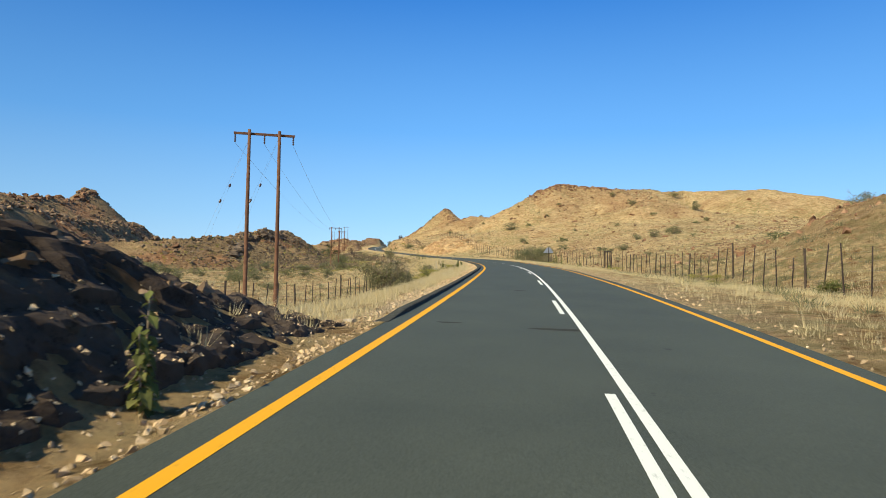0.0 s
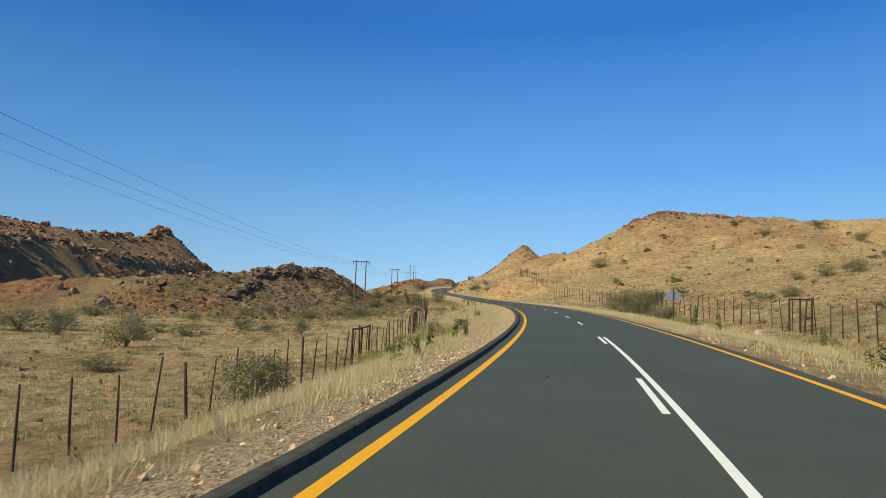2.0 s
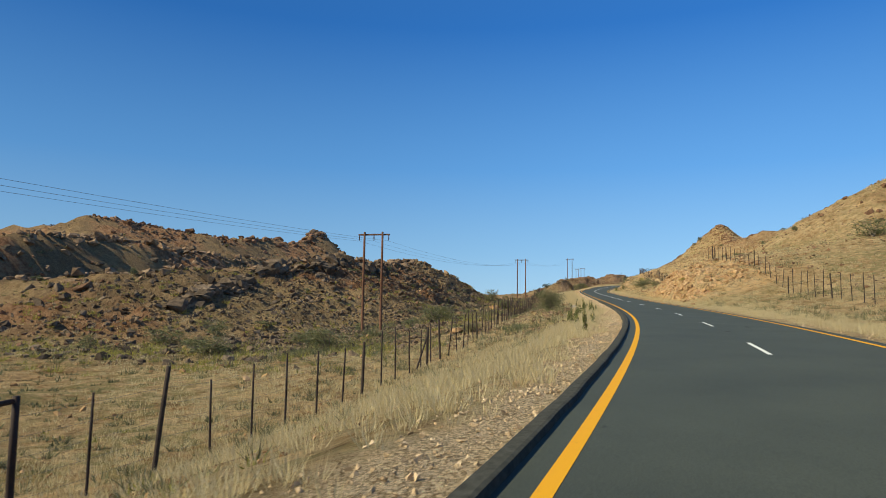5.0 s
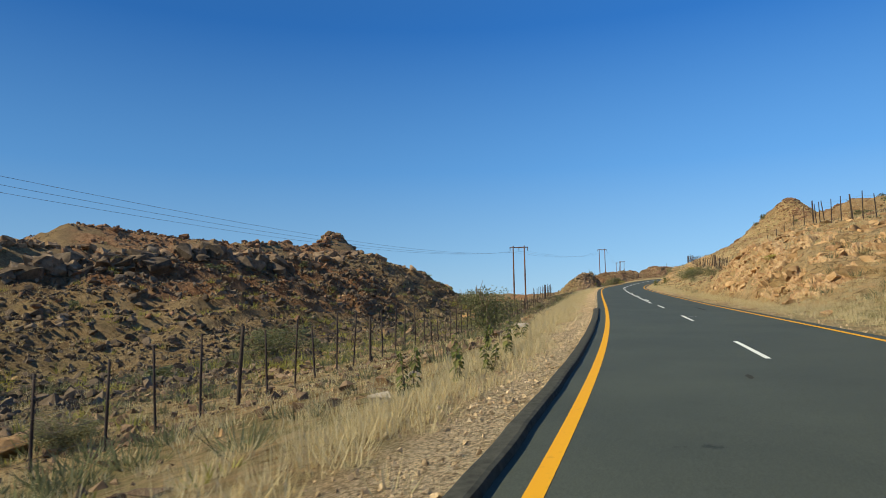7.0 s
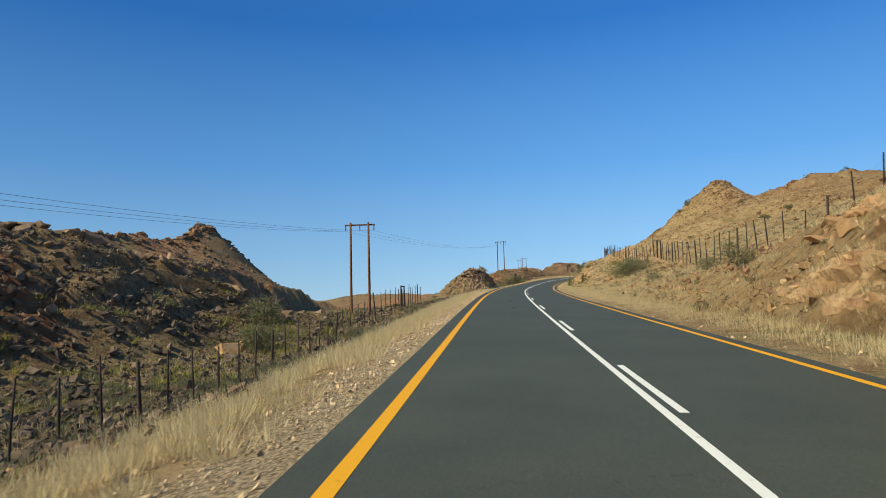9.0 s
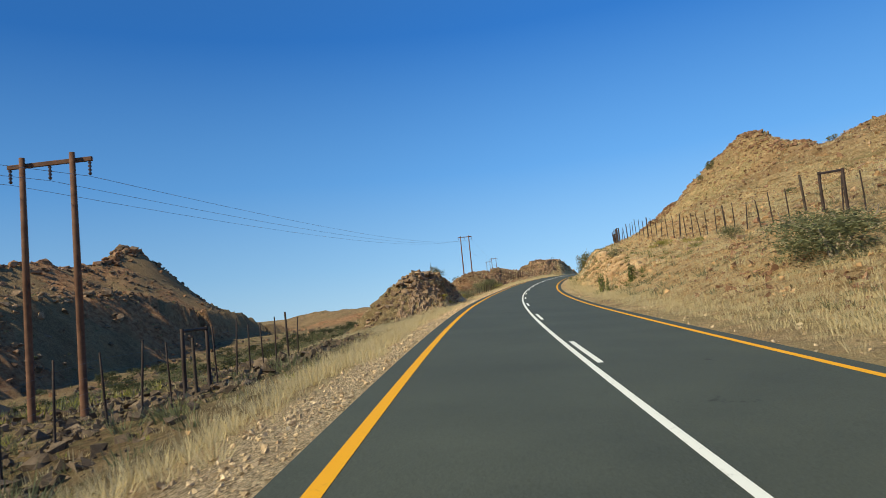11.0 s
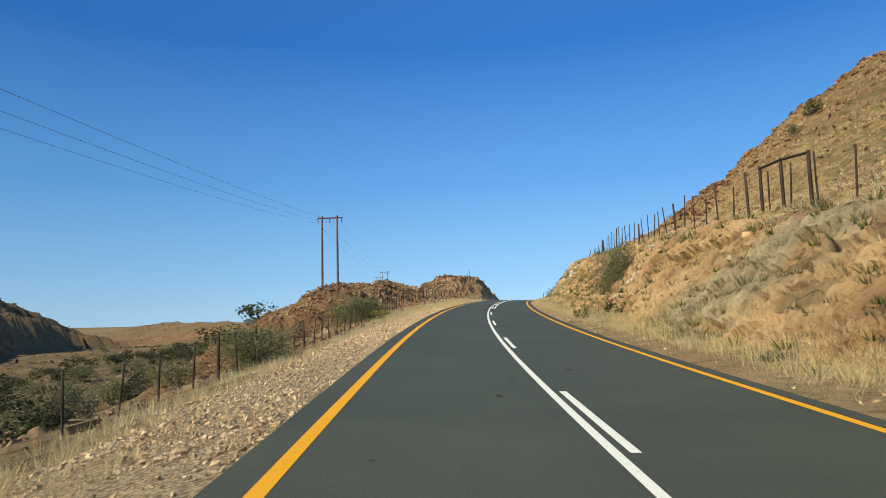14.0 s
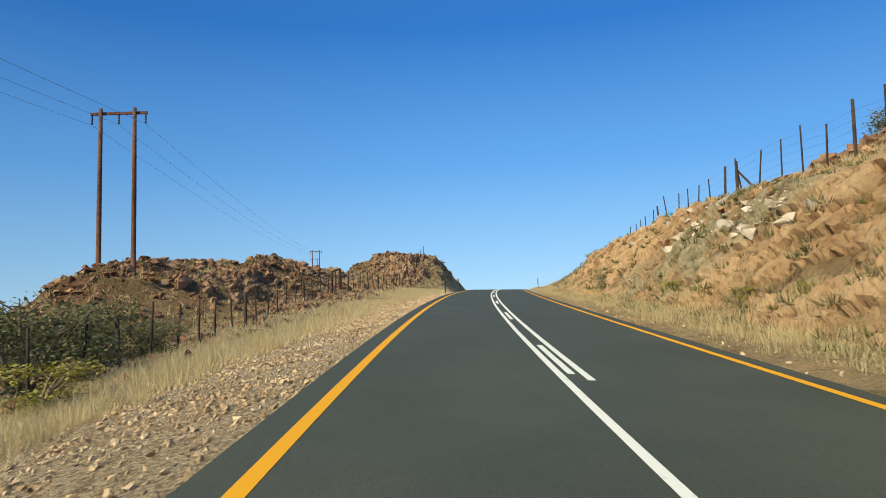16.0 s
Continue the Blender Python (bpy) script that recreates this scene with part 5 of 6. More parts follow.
for n, (s, d, h, w) in enumerate(((203.0, -10.2, 3.4, 4.3), (68, -12.1, 2.6, 3.0), (166.7, -26.9, 2.2, 4.6), (204, -25.4, 2.8, 5.2), (256.5, -20, 2.6, 4.4), (95.2, -10.6, 2.0, 2.3), (116, -59, 2.9, 6.4), (121, -57, 2.9, 5.4), (157, -71, 2.6, 6.4), (102.5, -39, 3.0, 4.6), (118, -41, 1.7, 4.1), (122, -28.5, 2.1, 3.0), (184, -47, 2.5, 3.6), (164, -36.3, 1.8, 4.9), (173, -31.5, 1.5, 3.6), (179, -50, 2.0, 4.8), (85.7, -31, 1.1, 3.8), (124.5, -36.5, 1.7, 3.5), (266.9, -24.1, 3.0, 4.8), (95.4, -8.0, 0.9, 1.6), (354.3, -11.0, 2.6, 4.4), (358.6, -12.3, 2.4, 3.6), (389.4, -15.6, 3.0, 3.8), (390.6, -13.8, 3.0, 3.8), (391, -12.2, 1.7, 2.6), (386.4, -13.2, 3.3, 4.6), (403, -31, 1.8, 3.2), (372, -40, 2.6, 4.4))):
    shrub("thorn" if n < 6 or s > 340 else "green" if n == 19 else "olive", s, d, h, w, "grey-green thorn bush on the stony flat", 3 + n, group="roadside bushes")
for n, (s, d, h, w) in enumerate(((132, 10.6, 3.5, 4.6), (135, 13.4, 4.4, 5.6), (139, 16.4, 4.3, 5.2), (34, 14.4, 1.0, 1.9), (280, 10.6, 2.1, 5.0), (283.5, 12.0, 1.9, 4.4), (362.8, 7.5, 3.5, 2.8), (364.6, 7.2, 2.4, 2.3), (217, 34.5, 3.0, 6.4), (193, 29.5, 1.6, 3.0), (300, 14, 1.0, 2.0), (322, 9.2, 1.1, 1.8), (239.5, 8.6, 1.4, 2.2), (247, 9.6, 0.8, 1.5), (258, 9.0, 0.9, 1.7), (410.5, 6.9, 1.0, 2.0), (408.6, 6.6, 0.8, 1.5))):
    shrub("green" if n == 3 else "thorn" if n < 8 else "olive", s, d, h, w, "dense olive-green bush beside the road fence", 40 + n, group="roadside bushes")
for n, (s, d, h, w) in enumerate(((113, 11.0, 1.7, 2.6), (118, 11.6, 1.7, 2.6), (38.5, -9.0, 2.4, 3.4), (250, -11.5, 1.1, 1.9), (244, -15, 1.2, 2.0), (177.5, -17, 1.1, 2.2))):
    shrub("bare", s, d, h, w, "brown half-bare scrub bush in dry grass", 60 + n, group="roadside bushes")
for n, (s, d, h, w) in enumerate(((80.5, -7.0, 0.7, 1.8), (83.2, -7.6, 0.7, 2.0), (79, -10.5, 0.8, 2.6), (82, -11.5, 0.75, 2.4), (86, -10.0, 0.95, 2.8), (90, -9.5, 0.95, 2.6), (70, 10.5, 0.8, 2.6), (46, 12, 0.8, 3.0), (330, -7.6, 0.7, 1.4), (214, 8.6, 0.6, 1.6), (304, 12.5, 0.8, 2.0), (318, 13, 1.0, 2.2), (98, 8.6, 0.6, 2.4), (386.5, -11.6, 0.8, 2.2), (318, -7.2, 0.55, 1.0), (315.5, -7.6, 0.6, 1.1), (383.2, -10.6, 1.2, 2.0), (380.6, 6.8, 0.6, 1.1), (378.8, 6.7, 0.7, 1.2), (382.2, 6.9, 0.45, 0.9), (385.6, 7.0, 0.5, 1.1), (389, 6.8, 0.45, 1.0), (375.6, 6.9, 0.6, 1.2), (371, 6.7, 0.5, 1.1), (396, 6.9, 0.5, 1.2))):
    shrub("gold", s, d, h, w, "low yellow-green shrub on the grassy verge", 80 + n, group="low shrubs")
for n, (s, d, h, w) in enumerate(((211.6, 77, 2.6, 4.2), (196, 89.4, 2.8, 4.0), (149.4, 42.6, 1.8, 2.6), (147.5, 46.1, 2.0, 3.5), (150.4, 52.8, 2.2, 4.8), (243, 112, 2.6, 5.5), (229.6, 79.4, 1.8, 3.0), (128, 30, 1.4, 3.4))):
    shrub("olive", s, d, h, w, "grey-green bush on the dry grassy hillside", 150 + n, group="hillside bushes")
for n in range(200):
    r = random.Random(900 + n)
    if n < 60 or 150 <= n < 172:
        s, d = r.uniform(60, 430), r.uniform(20, 120)
    elif n >= 172:
        s, d = r.uniform(322, 470), -36 - 90 * r.random() ** 1.3
    elif n < 105:
        s, d = r.uniform(170, 320), r.uniform(-85, -24)
    else:
        s, d = r.uniform(230, 640), r.uniform(-380, -60)
    k = 1.0 if n < 105 else 1.5
    shrub("far", s, d, k * r.uniform(0.6, 1.5), k * r.uniform(1.2, 2.8), "small dark scrub bush on the rocky hillside", n, group="hillside bushes")
for n, (s, d, h, w) in enumerate(((391, 30.6, 1.6, 1.8), (405, 21.4, 2.0, 2.6), (75, 40, 2.2, 3.4), (323.4, -8.8, 0.8, 1.3), (322.4, -9.2, 0.8, 1.3))):
    shrub("olive", s, d, h, w, "dark bush on the rocky skyline", 120 + n, group="skyline bushes")


for n in range(48):
    r = random.Random(1500 + n)
    s, d = (r.uniform(100, 175), r.uniform(-72, -24)) if n < 14 else (r.uniform(346, 470), r.uniform(-95, -24))
    shrub("olive", s, d, r.uniform(1.2, 2.0) if n < 14 else r.uniform(2.2, 4.0), r.uniform(2.2, 3.8) if n < 14 else r.uniform(3.6, 6.2), "grey-green thorn bush on the dry flat" if n < 14 else "dark green bush on the valley floor", 200 + n, group="thorn bushes")


# dense thicket on the valley floor, past counting
leafy = [crown_mesh(700 + i, 9, 420, 0.085, THICKET, "thicket", lift=0.1) for i in range(3)]
bits = []
for n in range(165):
    r = random.Random(5200 + n)
    s, d = r.uniform(346, 540), -25 - 100 * r.random()
    at = ground_at(s, d)
    me = leafy[n % 3]
    v = np.empty(len(me.vertices) * 3, np.float32)
    me.vertices.foreach_get("co", v)
    w, h, a = r.uniform(4, 8), r.uniform(2.2, 4.2), r.uniform(0, 6.283)
    v = v.reshape(-1, 3) * np.array([w, w, h])
    v = np.stack([v[:, 0] * math.cos(a) - v[:, 1] * math.sin(a), v[:, 0] * math.sin(a) + v[:, 1] * math.cos(a), v[:, 2]], -1) + at
    bits.append((v, np.arange(len(v)).reshape(-1, 4)))
tagged(new("valley_thicket", mesh_from("valley_thicket", *joined(bits), THICKET)), "dense dark green thicket on the valley floor", "thicket", kind="stuff")


# ---- leafy weeds with tall stalks ----
def weed_meshes(seed):
    """A few upright stalks with large drooping leaves, folded along the middle."""
    r = random.Random(seed)
    stalks, leaves = [], []
    for _ in range(r.randint(2, 4)):
        a, out, top = r.uniform(0, 6.283), r.uniform(0.03, 0.30), r.uniform(0.6, 1.0)
        end = (math.cos(a) * out, math.sin(a) * out, top)
        stalks.append(mesh_from("stalk", *tube([(end[0] * 0.3, end[1] * 0.3, -0.05), (end[0] * 0.6, end[1] * 0.6, top * 0.5), end], [0.014, 0.011, 0.006], 5), BARK, True))
        for q in range(24):
            t, b = 0.1 + 0.9 * (q + r.random()) / 24, q * 2.4 + r.uniform(-0.5, 0.5)
            p = Vector((end[0] * (0.3 + 0.7 * t), end[1] * (0.3 + 0.7 * t), top * t))
            ln = r.uniform(0.11, 0.2) * (1.15 - 0.55 * t)
            o = Vector((math.cos(b), math.sin(b), r.uniform(-0.75, 0.15)))
            w = Vector((-math.sin(b), math.cos(b), r.uniform(-0.3, 0.3))) * ln * 0.42
            dip, droop = Vector((0, 0, -0.14 * ln)), Vector((0, 0, -0.35 * ln))
            pts = [p, p + o * ln * 0.5 + w, p + o * ln * 0.55 + dip, p + o * ln * 0.5 - w, p + o * ln + droop]
            leaves.append((np.array(pts), np.array([[0, 1, 4, 2], [0, 2, 4, 3]])))
    return stalks, mesh_from("leaves", *joined(leaves), GREEN)


WEEDS = [weed_meshes(i) for i in range(4)]
for n, (s, d, h, w) in enumerate(((5.9, -4.75, 1.3, 1.0), (82.2, -10.6, 1.3, 1.5), (81.0, -10.2, 1.1, 1.3), (78.6, -10.0, 1.1, 1.3), (61.0, -8.8, 0.9, 1.2), (93.4, 7.9, 2.7, 1.2), (95.8, 8.8, 2.6, 1.1), (86.6, 7.8, 1.9, 1.2), (161.4, -7.0, 1.8, 1.1), (163.0, -7.4, 1.5, 1.0), (166.4, -7.8, 1.6, 1.1), (167.5, -7.6, 1.5, 1.0), (183.0, -6.8, 1.5, 1.0), (188.0, -6.6, 1.1, 1.2), (113, -7.6, 1.3, 1.1), (117, -8.0, 1.2, 1.2), (301.5, 7.4, 1.7, 1.5), (302.8, 7.8, 1.5, 1.4), (358, 6.6, 1.0, 1.6), (361, 6.5, 1.2, 1.7), (322.0, -9.5, 1.2, 0.5), (322.8, -9.0, 1.1, 0.4), (176, -6.9, 1.5, 1.2), (334, 6.9, 0.8, 1.0), (380, 6.6, 0.7, 1.0), (177.3, -6.2, 1.2, 1.0), (178.7, -5.8, 1.0, 1.1), (182.3, -6.1, 1.1, 1.3), (148.0, -5.7, 1.3, 1.0), (158.5, -5.8, 1.0, 0.9), (157.6, -6.3, 1.0, 0.9), (75.7, -6.3, 1.1, 1.2), (76.2, -5.8, 1.0, 1.0), (65.4, -6.3, 0.9, 1.1), (67.0, -6.1, 1.0, 1.1), (69.7, -6.3, 1.0, 1.2), (91.0, 15.4, 1.9, 1.3), (65.5, 6.2, 0.9, 1.2), (362.3, 5.0, 0.8, 1.3), (360.6, 5.2, 0.9, 1.4), (304.0, 5.7, 1.9, 1.2), (303.1, 5.6, 1.7, 1.1), (305.0, 6.1, 1.7, 1.1), (302.4, 5.9, 1.4, 1.0))):
    at = ground_at(s, d)
    root = tagged(empty("weed", (at[0], at[1], at[2] - 0.02), n * 1.7), "tall leafy green weed growing on the road verge", "plant", "tall weeds")
    root.scale = (w, w, h)
    for me in WEEDS[n % 4][0]:
        part("stalk", me, root)
    part("leaves", WEEDS[n % 4][1], root)


# ---- dead stalks, bleached and bare ----
DEAD = plain("bleached_stalk", (0.42, 0.34, 0.22), (0.62, 0.53, 0.38), 20, 0.9, 0, 0.2, 0.003)
for n in range(26):
    r = random.Random(4100 + n)
    s, d = (r.uniform(92.5, 101), r.uniform(-11.5, -8.2)) if n < 16 else (r.uniform(76, 90), r.uniform(-9.5, -7.2))
    at, h, a = ground_at(s, d), r.uniform(1.0, 2.1), r.uniform(0, 6.283)
    ln = h * abs(r.gauss(0, 0.16))
    tip = (math.cos(a) * ln, math.sin(a) * ln, h)
    bits = [tube([(0, 0, -0.1), (tip[0] * 0.4, tip[1] * 0.4, h * 0.5), tip], [0.014, 0.012, 0.006], 5)]
    for _ in range(r.randint(1, 3)):
        t, b = r.uniform(0.45, 0.9), r.uniform(0, 6.283)
        q = np.array(tip) * t
        bits.append(tube([q, q + np.array([math.cos(b) * 0.12, math.sin(b) * 0.12, 0.16]), q + np.array([math.cos(b) * 0.2, math.sin(b) * 0.2, 0.34])], [0.008, 0.006, 0.004], 4))
    ob = tagged(new("dead_stalk", mesh_from("dead_stalk", *joined(bits), DEAD, True)), "bare bleached dead plant stalk by the fence", "plant", "dead stalks")
    ob.matrix_basis = Matrix.Translation(Vector(at))


# ---- boulders that stand out ----
for n, (s, d, z, mat, label) in enumerate(((196.4, -7.6, 0.62, ROCK_PALE, "pale block of stone in the verge grass"), (193.6, -8.3, 0.52, ROCK_GREY, "dark boulder in the verge grass"), (195.7, -8.4, 0.27, ROCK_RED, "small orange stone in the verge grass"), (194.6, -7.8, 0.3, ROCK_PALE, "pale pointed stone in the verge grass"), (203.2, -8.1, 0.5, ROCK_TAN, "pale boulder beside the thorn bush"), (205.5, -8.2, 0.5, ROCK_TAN, "tan boulder beside the thorn bush"), (209, -8.5, 0.5, ROCK_TAN, "pale boulder in the verge grass"), (177.2, -18.4, 0.9, ROCK_TAN, "tan outcrop boulder behind the fence"), (229.5, -25.3, 1.2, ROCK_GREY, "dark boulder on the flat"), (231, -23.6, 0.9, ROCK_GREY, "dark boulder on the flat"), (256.1, -22.4, 1.5, ROCK_TAN, "tan outcrop boulder on the flat"), (257.6, -21.4, 1.1, ROCK_TAN, "tan outcrop boulder on the flat"), (101, 15.0, 0.7, ROCK_PALE, "pale stone below the road fence"), (102.2, 15.6, 0.6, ROCK_PALE, "pale stone below the road fence"), (14.4, -5.0, 0.2, ROCK_PALE, "flat pale slab of stone at the road edge"), (216, 8.4, 0.55, ROCK_TAN, "tan block fallen from the cutting"), (318.4, -10.5, 0.75, ROCK_GREY, "dark slab of rock on top of the knoll"), (203.6, -16.3, 0.55, ROCK_DARK, "dark boulder on the gully bank"), (206.0, -17.0, 0.45, ROCK_DARK, "dark boulder on the gully bank"), (210.4, -18.2, 0.6, ROCK_DARK, "dark boulder on the gully bank"), (181.3, -8.6, 0.32, ROCK_PALE, "pale stone in the verge grass"), (179.5, -8.8, 0.42, ROCK_TAN, "tan stone in the verge grass"), (175.8, -7.4, 0.36, ROCK_PALE, "pale stone in the verge grass"), (194.4, 5.5, 0.42, ROCK_TAN, "tan block fallen from the cutting"), )):
    at = settled(np.array([s]), np.array([d]), ground_at(np.array([s]), np.array([d])))[0]
    v, f = LUMPS[n % len(LUMPS)]
    ob = tagged(new("boulder", mesh_from("boulder", v * np.array([1.0, 0.85, 0.6 if "slab" in label else 0.9]) * z, f, mat)), label, "rock", "roadside boulders")
    ob.matrix_basis = Matrix.Translation((at[0], at[1], at[2] + z * 0.16)) @ Matrix.Rotation(n * 1.3, 4, "Z")


# ---- power line ----
def power_pole(x, y, turn, arm_z, foot_z, wide):
    """Two posts with a crossarm, insulators and braces; returns the three cable points."""
    root = tagged(empty("power_pole", (x, y, foot_z), turn), "brown wooden H-frame power pole with a crossarm", "power pole", "power poles")
    h = arm_z - foot_z
    for sx in (-1.02, 1.02):
        v, f = tube([(sx, 0, -1.2), (sx, 0, h * 0.5), (sx * 0.985, 0, h + 0.28)], [0.15, 0.135, 0.105], 10)
        part("post", mesh_from("post", v, f, POLE_WOOD, True), root)
    bm = bmesh.new()
    bmesh.ops.create_cube(bm, size=1)
    bmesh.ops.scale(bm, vec=(wide, 0.11, 0.17), verts=bm.verts)
    bmesh.ops.bevel(bm, geom=bm.edges[:], offset=0.012, segments=1, affect="EDGES")
    bmesh.ops.translate(bm, vec=(0, 0.15, h), verts=bm.verts)
    part("crossarm", bm, root, mat=POLE_WOOD)
    ends = []
    for sx in (0.1 - wide / 2, 0.0, wide / 2 - 0.1):
        pts, rad = [], []
        for q in range(9):
            pts.append((sx, 0.15, h - 0.08 - 0.07 * q)), rad.append(0.075 if q % 2 else 0.03)
        v, f = tube(pts, rad, 8)
        part("insulator", mesh_from("insulator", v, f, PORCELAIN, True), root)
        ends.append(root.matrix_basis @ Vector((sx, 0.15, h - 0.68)))
    return ends


POLES = ((-12.2, 44.8, 0.2, 10.35, -1.55, 4.1), (-25.3, 176.6, 0.15, 10.8, 0.2, 3.5), (-35.6, 272.1, 0.2, 14.3, 4.2, 3.4), (-49.6, 402.5, 0.02, 23.15, 14.1, 3.4), (-70.0, 547, 0.05, 26.6, 17.0, 3.4), (-91, 640, 0.05, 31, 21, 3.4))
hangs = []
for row in POLES:
    hangs.append(power_pole(*row))
for a, b in zip(hangs, hangs[1:]):
    for p, q in zip(a, b):
        t = np.linspace(0, 1, 25)[:, None]
        pts = np.array(p) * (1 - t) + np.array(q) * t
        pts[:, 2] -= 4 * 1.5 * (t * (1 - t))[:, 0]
        v, f = tube(pts, 0.009, 5)
        tagged(new("power_cable", mesh_from("power_cable", v, f, CABLE, True)), "thin sagging aluminium cable between the poles", "cable", "power cables")
# stay wires with small insulators at the first pole
for n, sx in enumerate((-1.0, 1.0)):
    x, y, turn, arm_z, foot_z, wide = POLES[0]
    top = (x + sx, y - 0.1, arm_z - 0.3)
    for m, (ox, oy) in enumerate(((-2.6, -5.5), (-1.0, -7.5))):
        low = ground_at(42 + oy, -18.5 + sx + ox)
        stay = tagged(empty("stay_wire", (low[0], low[1], low[2])), "thin steel stay wire with an egg insulator", "stay wire", "stay wires")
        up = np.array(top) - np.array(low)
        v, f = tube([(0, 0, -0.2), up * 0.5, up], 0.004, 5)
        part("wire", mesh_from("wire", v, f, WIRE, True), stay)
        k = 0.62 + 0.08 * m
        v, f = tube([up * k, up * (k + 0.006), up * (k + 0.014), up * (k + 0.02)], [0.03, 0.08, 0.08, 0.03], 8)
        part("insulator", mesh_from("insulator", v, f, PORCELAIN, True), stay)


# ---- fences ----
def post_mesh(name, height, r0, r1, mat, bend, sides=6):
    v, f = tube([(0, 0, -0.35), (bend * 0.4, 0, height * 0.45), (bend, bend * 0.5, height)], [r0, r0, r1], sides)
    return mesh_from(name, v, f, mat, True)


DROPPERS = [post_mesh("dropper", 1.66 + 0.07 * i, 0.036, 0.03, POST_IRON, 0.03 * (i - 1.5)) for i in range(4)]
STRAINERS = [post_mesh("post", 1.78 + 0.08 * i, 0.062, 0.055, POST_WOOD, 0.03 * (i - 1), 8) for i in range(3)]


def fence(a, b, offset, label, frames, gap=2.05, seed=0, braces=(), tall=1.0):
    """A wire fence along the road from a to b; frames: where heavy braced frames stand."""
    r = random.Random(seed)
    s0 = a
    base = ground_at(s0, offset(s0))
    root = tagged(empty("fence", base), label, "fence", "road fences")
    origin = Vector(base)
    tops = []
    s, n = a, 0
    while s < b:
        at = Vector(ground_at(s, offset(s)))
        tops.append(at)
        heavy = n % 6 == 0
        ob = part("post" if heavy else "dropper", (STRAINERS if heavy else DROPPERS)[n % 3], root)
        ob.matrix_basis = Matrix.Translation(at - origin) @ Euler((r.gauss(0, 0.045), r.gauss(0, 0.045), r.uniform(0, 6))).to_matrix().to_4x4() @ Matrix.Diagonal((1.1, 1.1, tall * r.uniform(0.88, 1.1), 1))
        s += gap * r.uniform(0.85, 1.15)
        n += 1
    for k in range(5):
        pts = np.array([p - origin + Vector((0, 0, (0.28 + 0.31 * k) * tall)) for p in tops])
        v, f = tube(pts, 0.0035, 4)
        part("wire", mesh_from("wire", v, f, WIRE), root)
    for s, way in braces:
        foot, head = (Vector(ground_at(q, offset(q))) - origin for q in (s + 2.1 * way, s))
        head = head + Vector((0, 0, 1.25 * tall))
        v, f = tube([foot, (foot + head) / 2, head], 0.055, 7)
        part("brace", mesh_from("brace", v, f, POST_WOOD, True), root, "slanting timber brace")
        ob = part("frame_post", mesh_from("frame_post", *tube([(0, 0, -0.4), (0, 0, 0.8), (0.01, 0, 1.62)], [0.09, 0.085, 0.08], 8), POST_WOOD, True), root, "heavy dark straining post")
        ob.matrix_basis = Matrix.Translation(head - Vector((0, 0, 1.25 * tall))) @ Matrix.Diagonal((1, 1, tall, 1))
    for s, wide in frames:
        spots = [Vector(ground_at(s + q, offset(s + q))) - origin for q in np.linspace(0, wide, 3 if wide > 2.6 else 2)]
        for p in spots:
            ob = part("frame_post", mesh_from("frame_post", *tube([(0, 0, -0.4), (0, 0, 0.8), (0.01, 0, 1.85)], [0.075, 0.07, 0.065], 8), POST_IRON, True), root, "heavy rusty straining post")
            ob.matrix_basis = Matrix.Translation(p) @ Matrix.Diagonal((1.15, 1.15, tall, 1))
        up = Vector((0, 0, 1.78 * tall))
        for p, q in zip(spots, spots[1:]):
            v, f = tube([p + up, (p + q) / 2 + up, q + up], 0.06, 8)
            part("rail", mesh_from("rail", v, f, POST_IRON, True), root)
    return root


def left_fence(s):
    return -float(table(s, (20, -17), (46, -16.9), (96, -15.6), (174, -15.4), (230, -15), (280, -13.8), (305, -15), (330, -14.5), (350, -11.2), (390, -11.6), (410, -13), (450, -12))) * -1


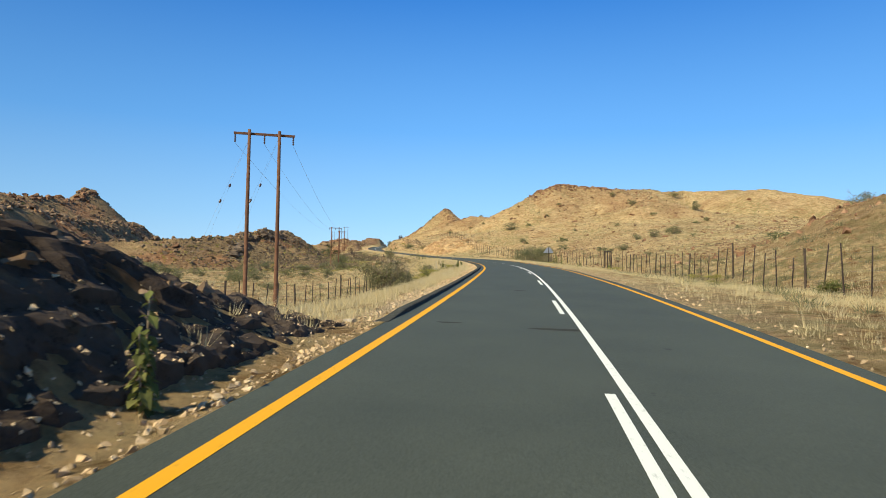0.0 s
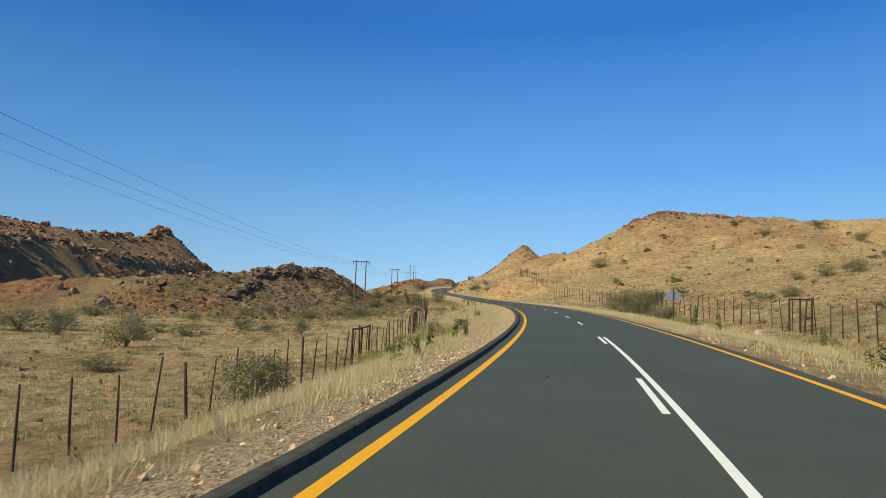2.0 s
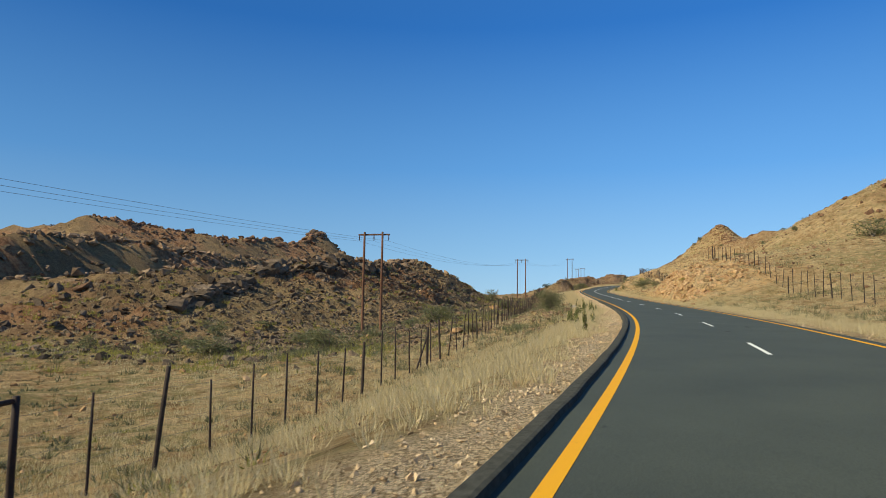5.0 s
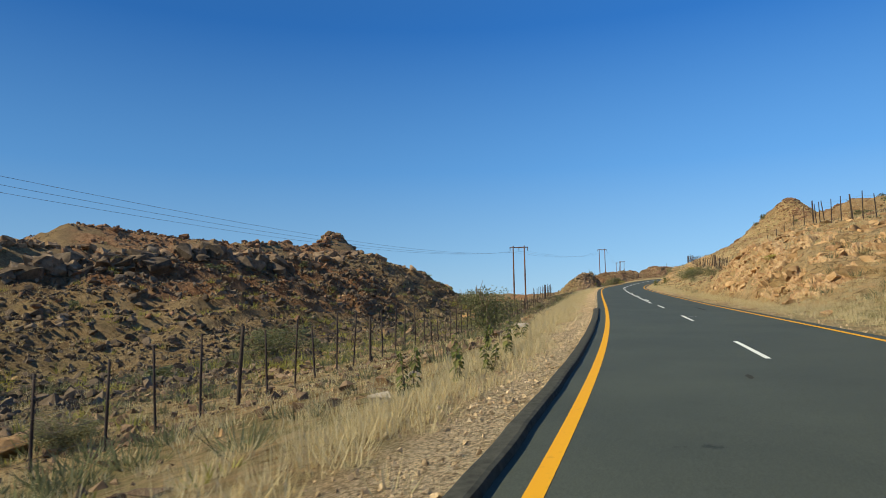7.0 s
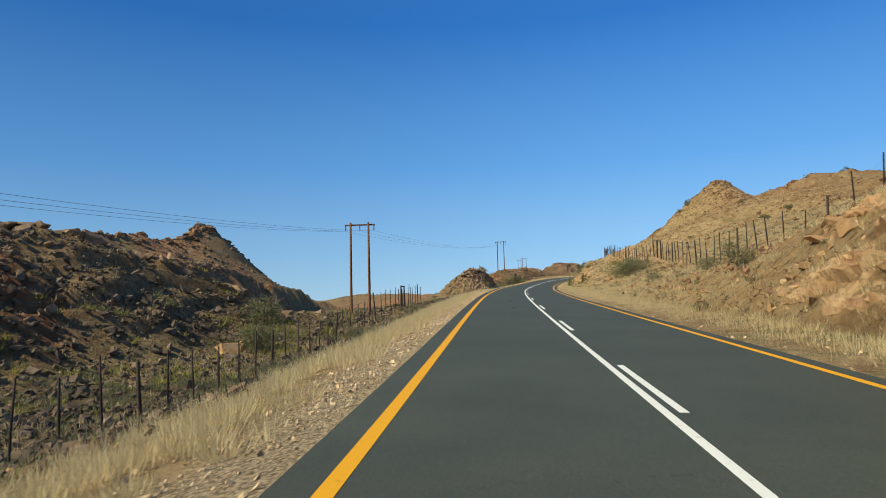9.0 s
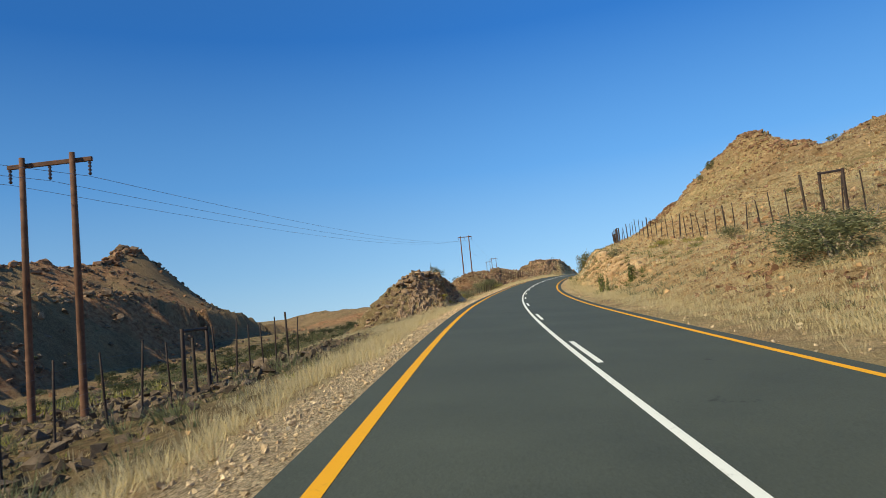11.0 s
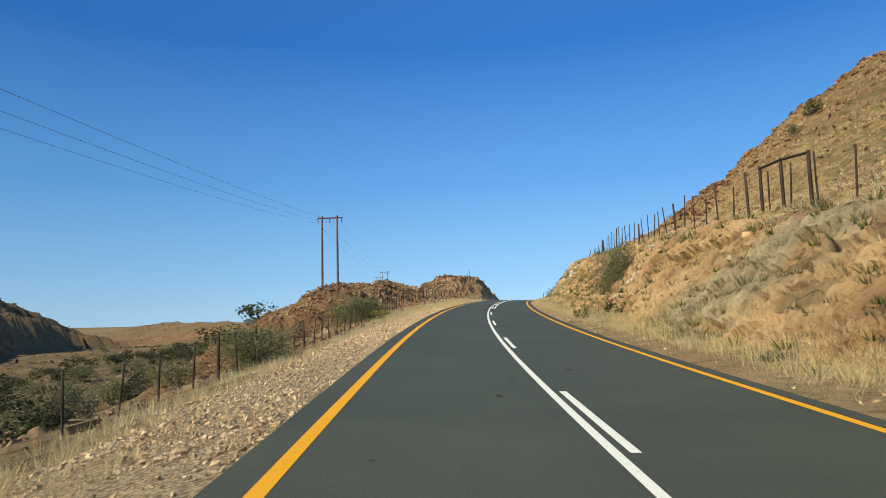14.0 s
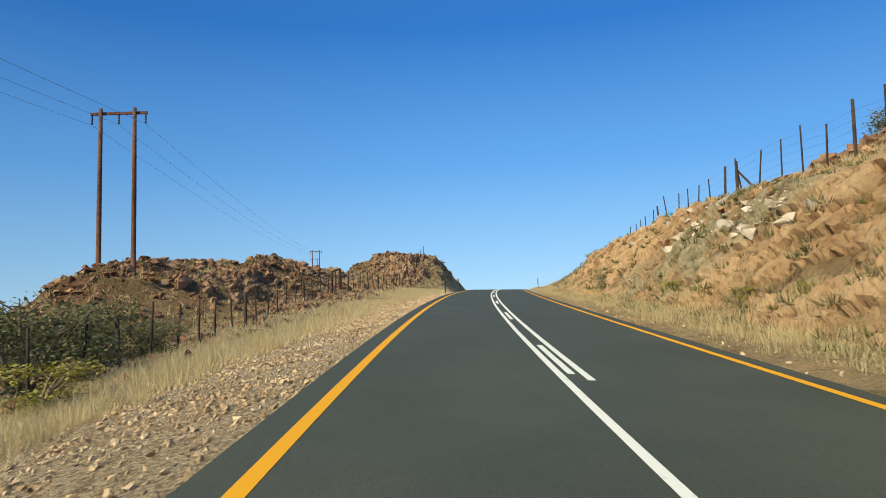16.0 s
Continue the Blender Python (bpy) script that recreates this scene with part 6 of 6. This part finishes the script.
def right_fence(s):
    return float(table(s, (10, 14.5), (34, 14.5), (70, 16), (102, 17.5), (140, 16.5), (200, 16), (226, 15.7), (233, 16.8), (240, 15.2), (249, 13.8), (262, 14.6), (290, 16), (318, 15), (352, 12.6), (397, 13), (480, 11.5)))


fence(22, 296, left_fence, "tall wire game fence with thin rusty droppers", ((92.7, 5.0), (124.5, 3.0), (280, 2.3)), seed=1, braces=((155.0, -1),), tall=1.42)
fence(338, 470, left_fence, "wire stock fence with dark posts along the valley", ((420, 2.3),), seed=2)
fence(12, 196, right_fence, "tall wire game fence with thin posts below the hill", ((97.0, 4.2),), seed=3, tall=1.42)
fence(196, 480, right_fence, "wire stock fence with thin posts above the cutting", ((289, 2.4), (350.4, 4.2)), seed=4, braces=((404, -1),), tall=1.2)


# ---- road sign seen from behind, and a marker post ----
def sign_back(s, d):
    at = ground_at(s, d)
    _, _, _, h, _ = axis(s)
    root = tagged(empty("road_sign", at, float(h)), "back of a bare metal road sign on one post", "road sign")
    part("post", mesh_from("post", *tube([(0, 0, -0.4), (0, 0, 1.4), (0, 0, 2.95)], 0.045, 8), POST_WOOD, True), root)
    bm = bmesh.new()
    tri = [bm.verts.new(p) for p in ((-0.85, 0.05, 2.05), (0.85, 0.05, 2.05), (0.26, 0.05, 2.9), (-0.26, 0.05, 2.9))]
    face = bm.faces.new(tri)
    ext = bmesh.ops.extrude_face_region(bm, geom=[face])
    bmesh.ops.translate(bm, vec=(0, 0.012, 0), verts=[q for q in ext["geom"] if isinstance(q, bmesh.types.BMVert)])
    bmesh.ops.recalc_face_normals(bm, faces=bm.faces)
    part("plate", bm, root, "bare grey metal triangular plate", mat=SIGN_METAL)
    for z in (2.17, 2.58):
        w = 0.6 if z < 2.1 else 0.36
        part("bracket", mesh_from("bracket", *tube([(-w, 0.035, z), (0, 0.035, z), (w, 0.035, z)], 0.018, 4), SIGN_METAL), root)


sign_back(102.6, 8.9)
for s, d in ((452, 5.2), (440, -5.4)):
    at = ground_at(s, d)
    root = tagged(empty("marker_post", at), "slim dark marker post at the road edge", "marker post", "marker posts")
    part("post", mesh_from("post", *tube([(0, 0, -0.3), (0, 0, 0.6), (0, 0, 1.35)], 0.05, 8), POST_WOOD, True), root)
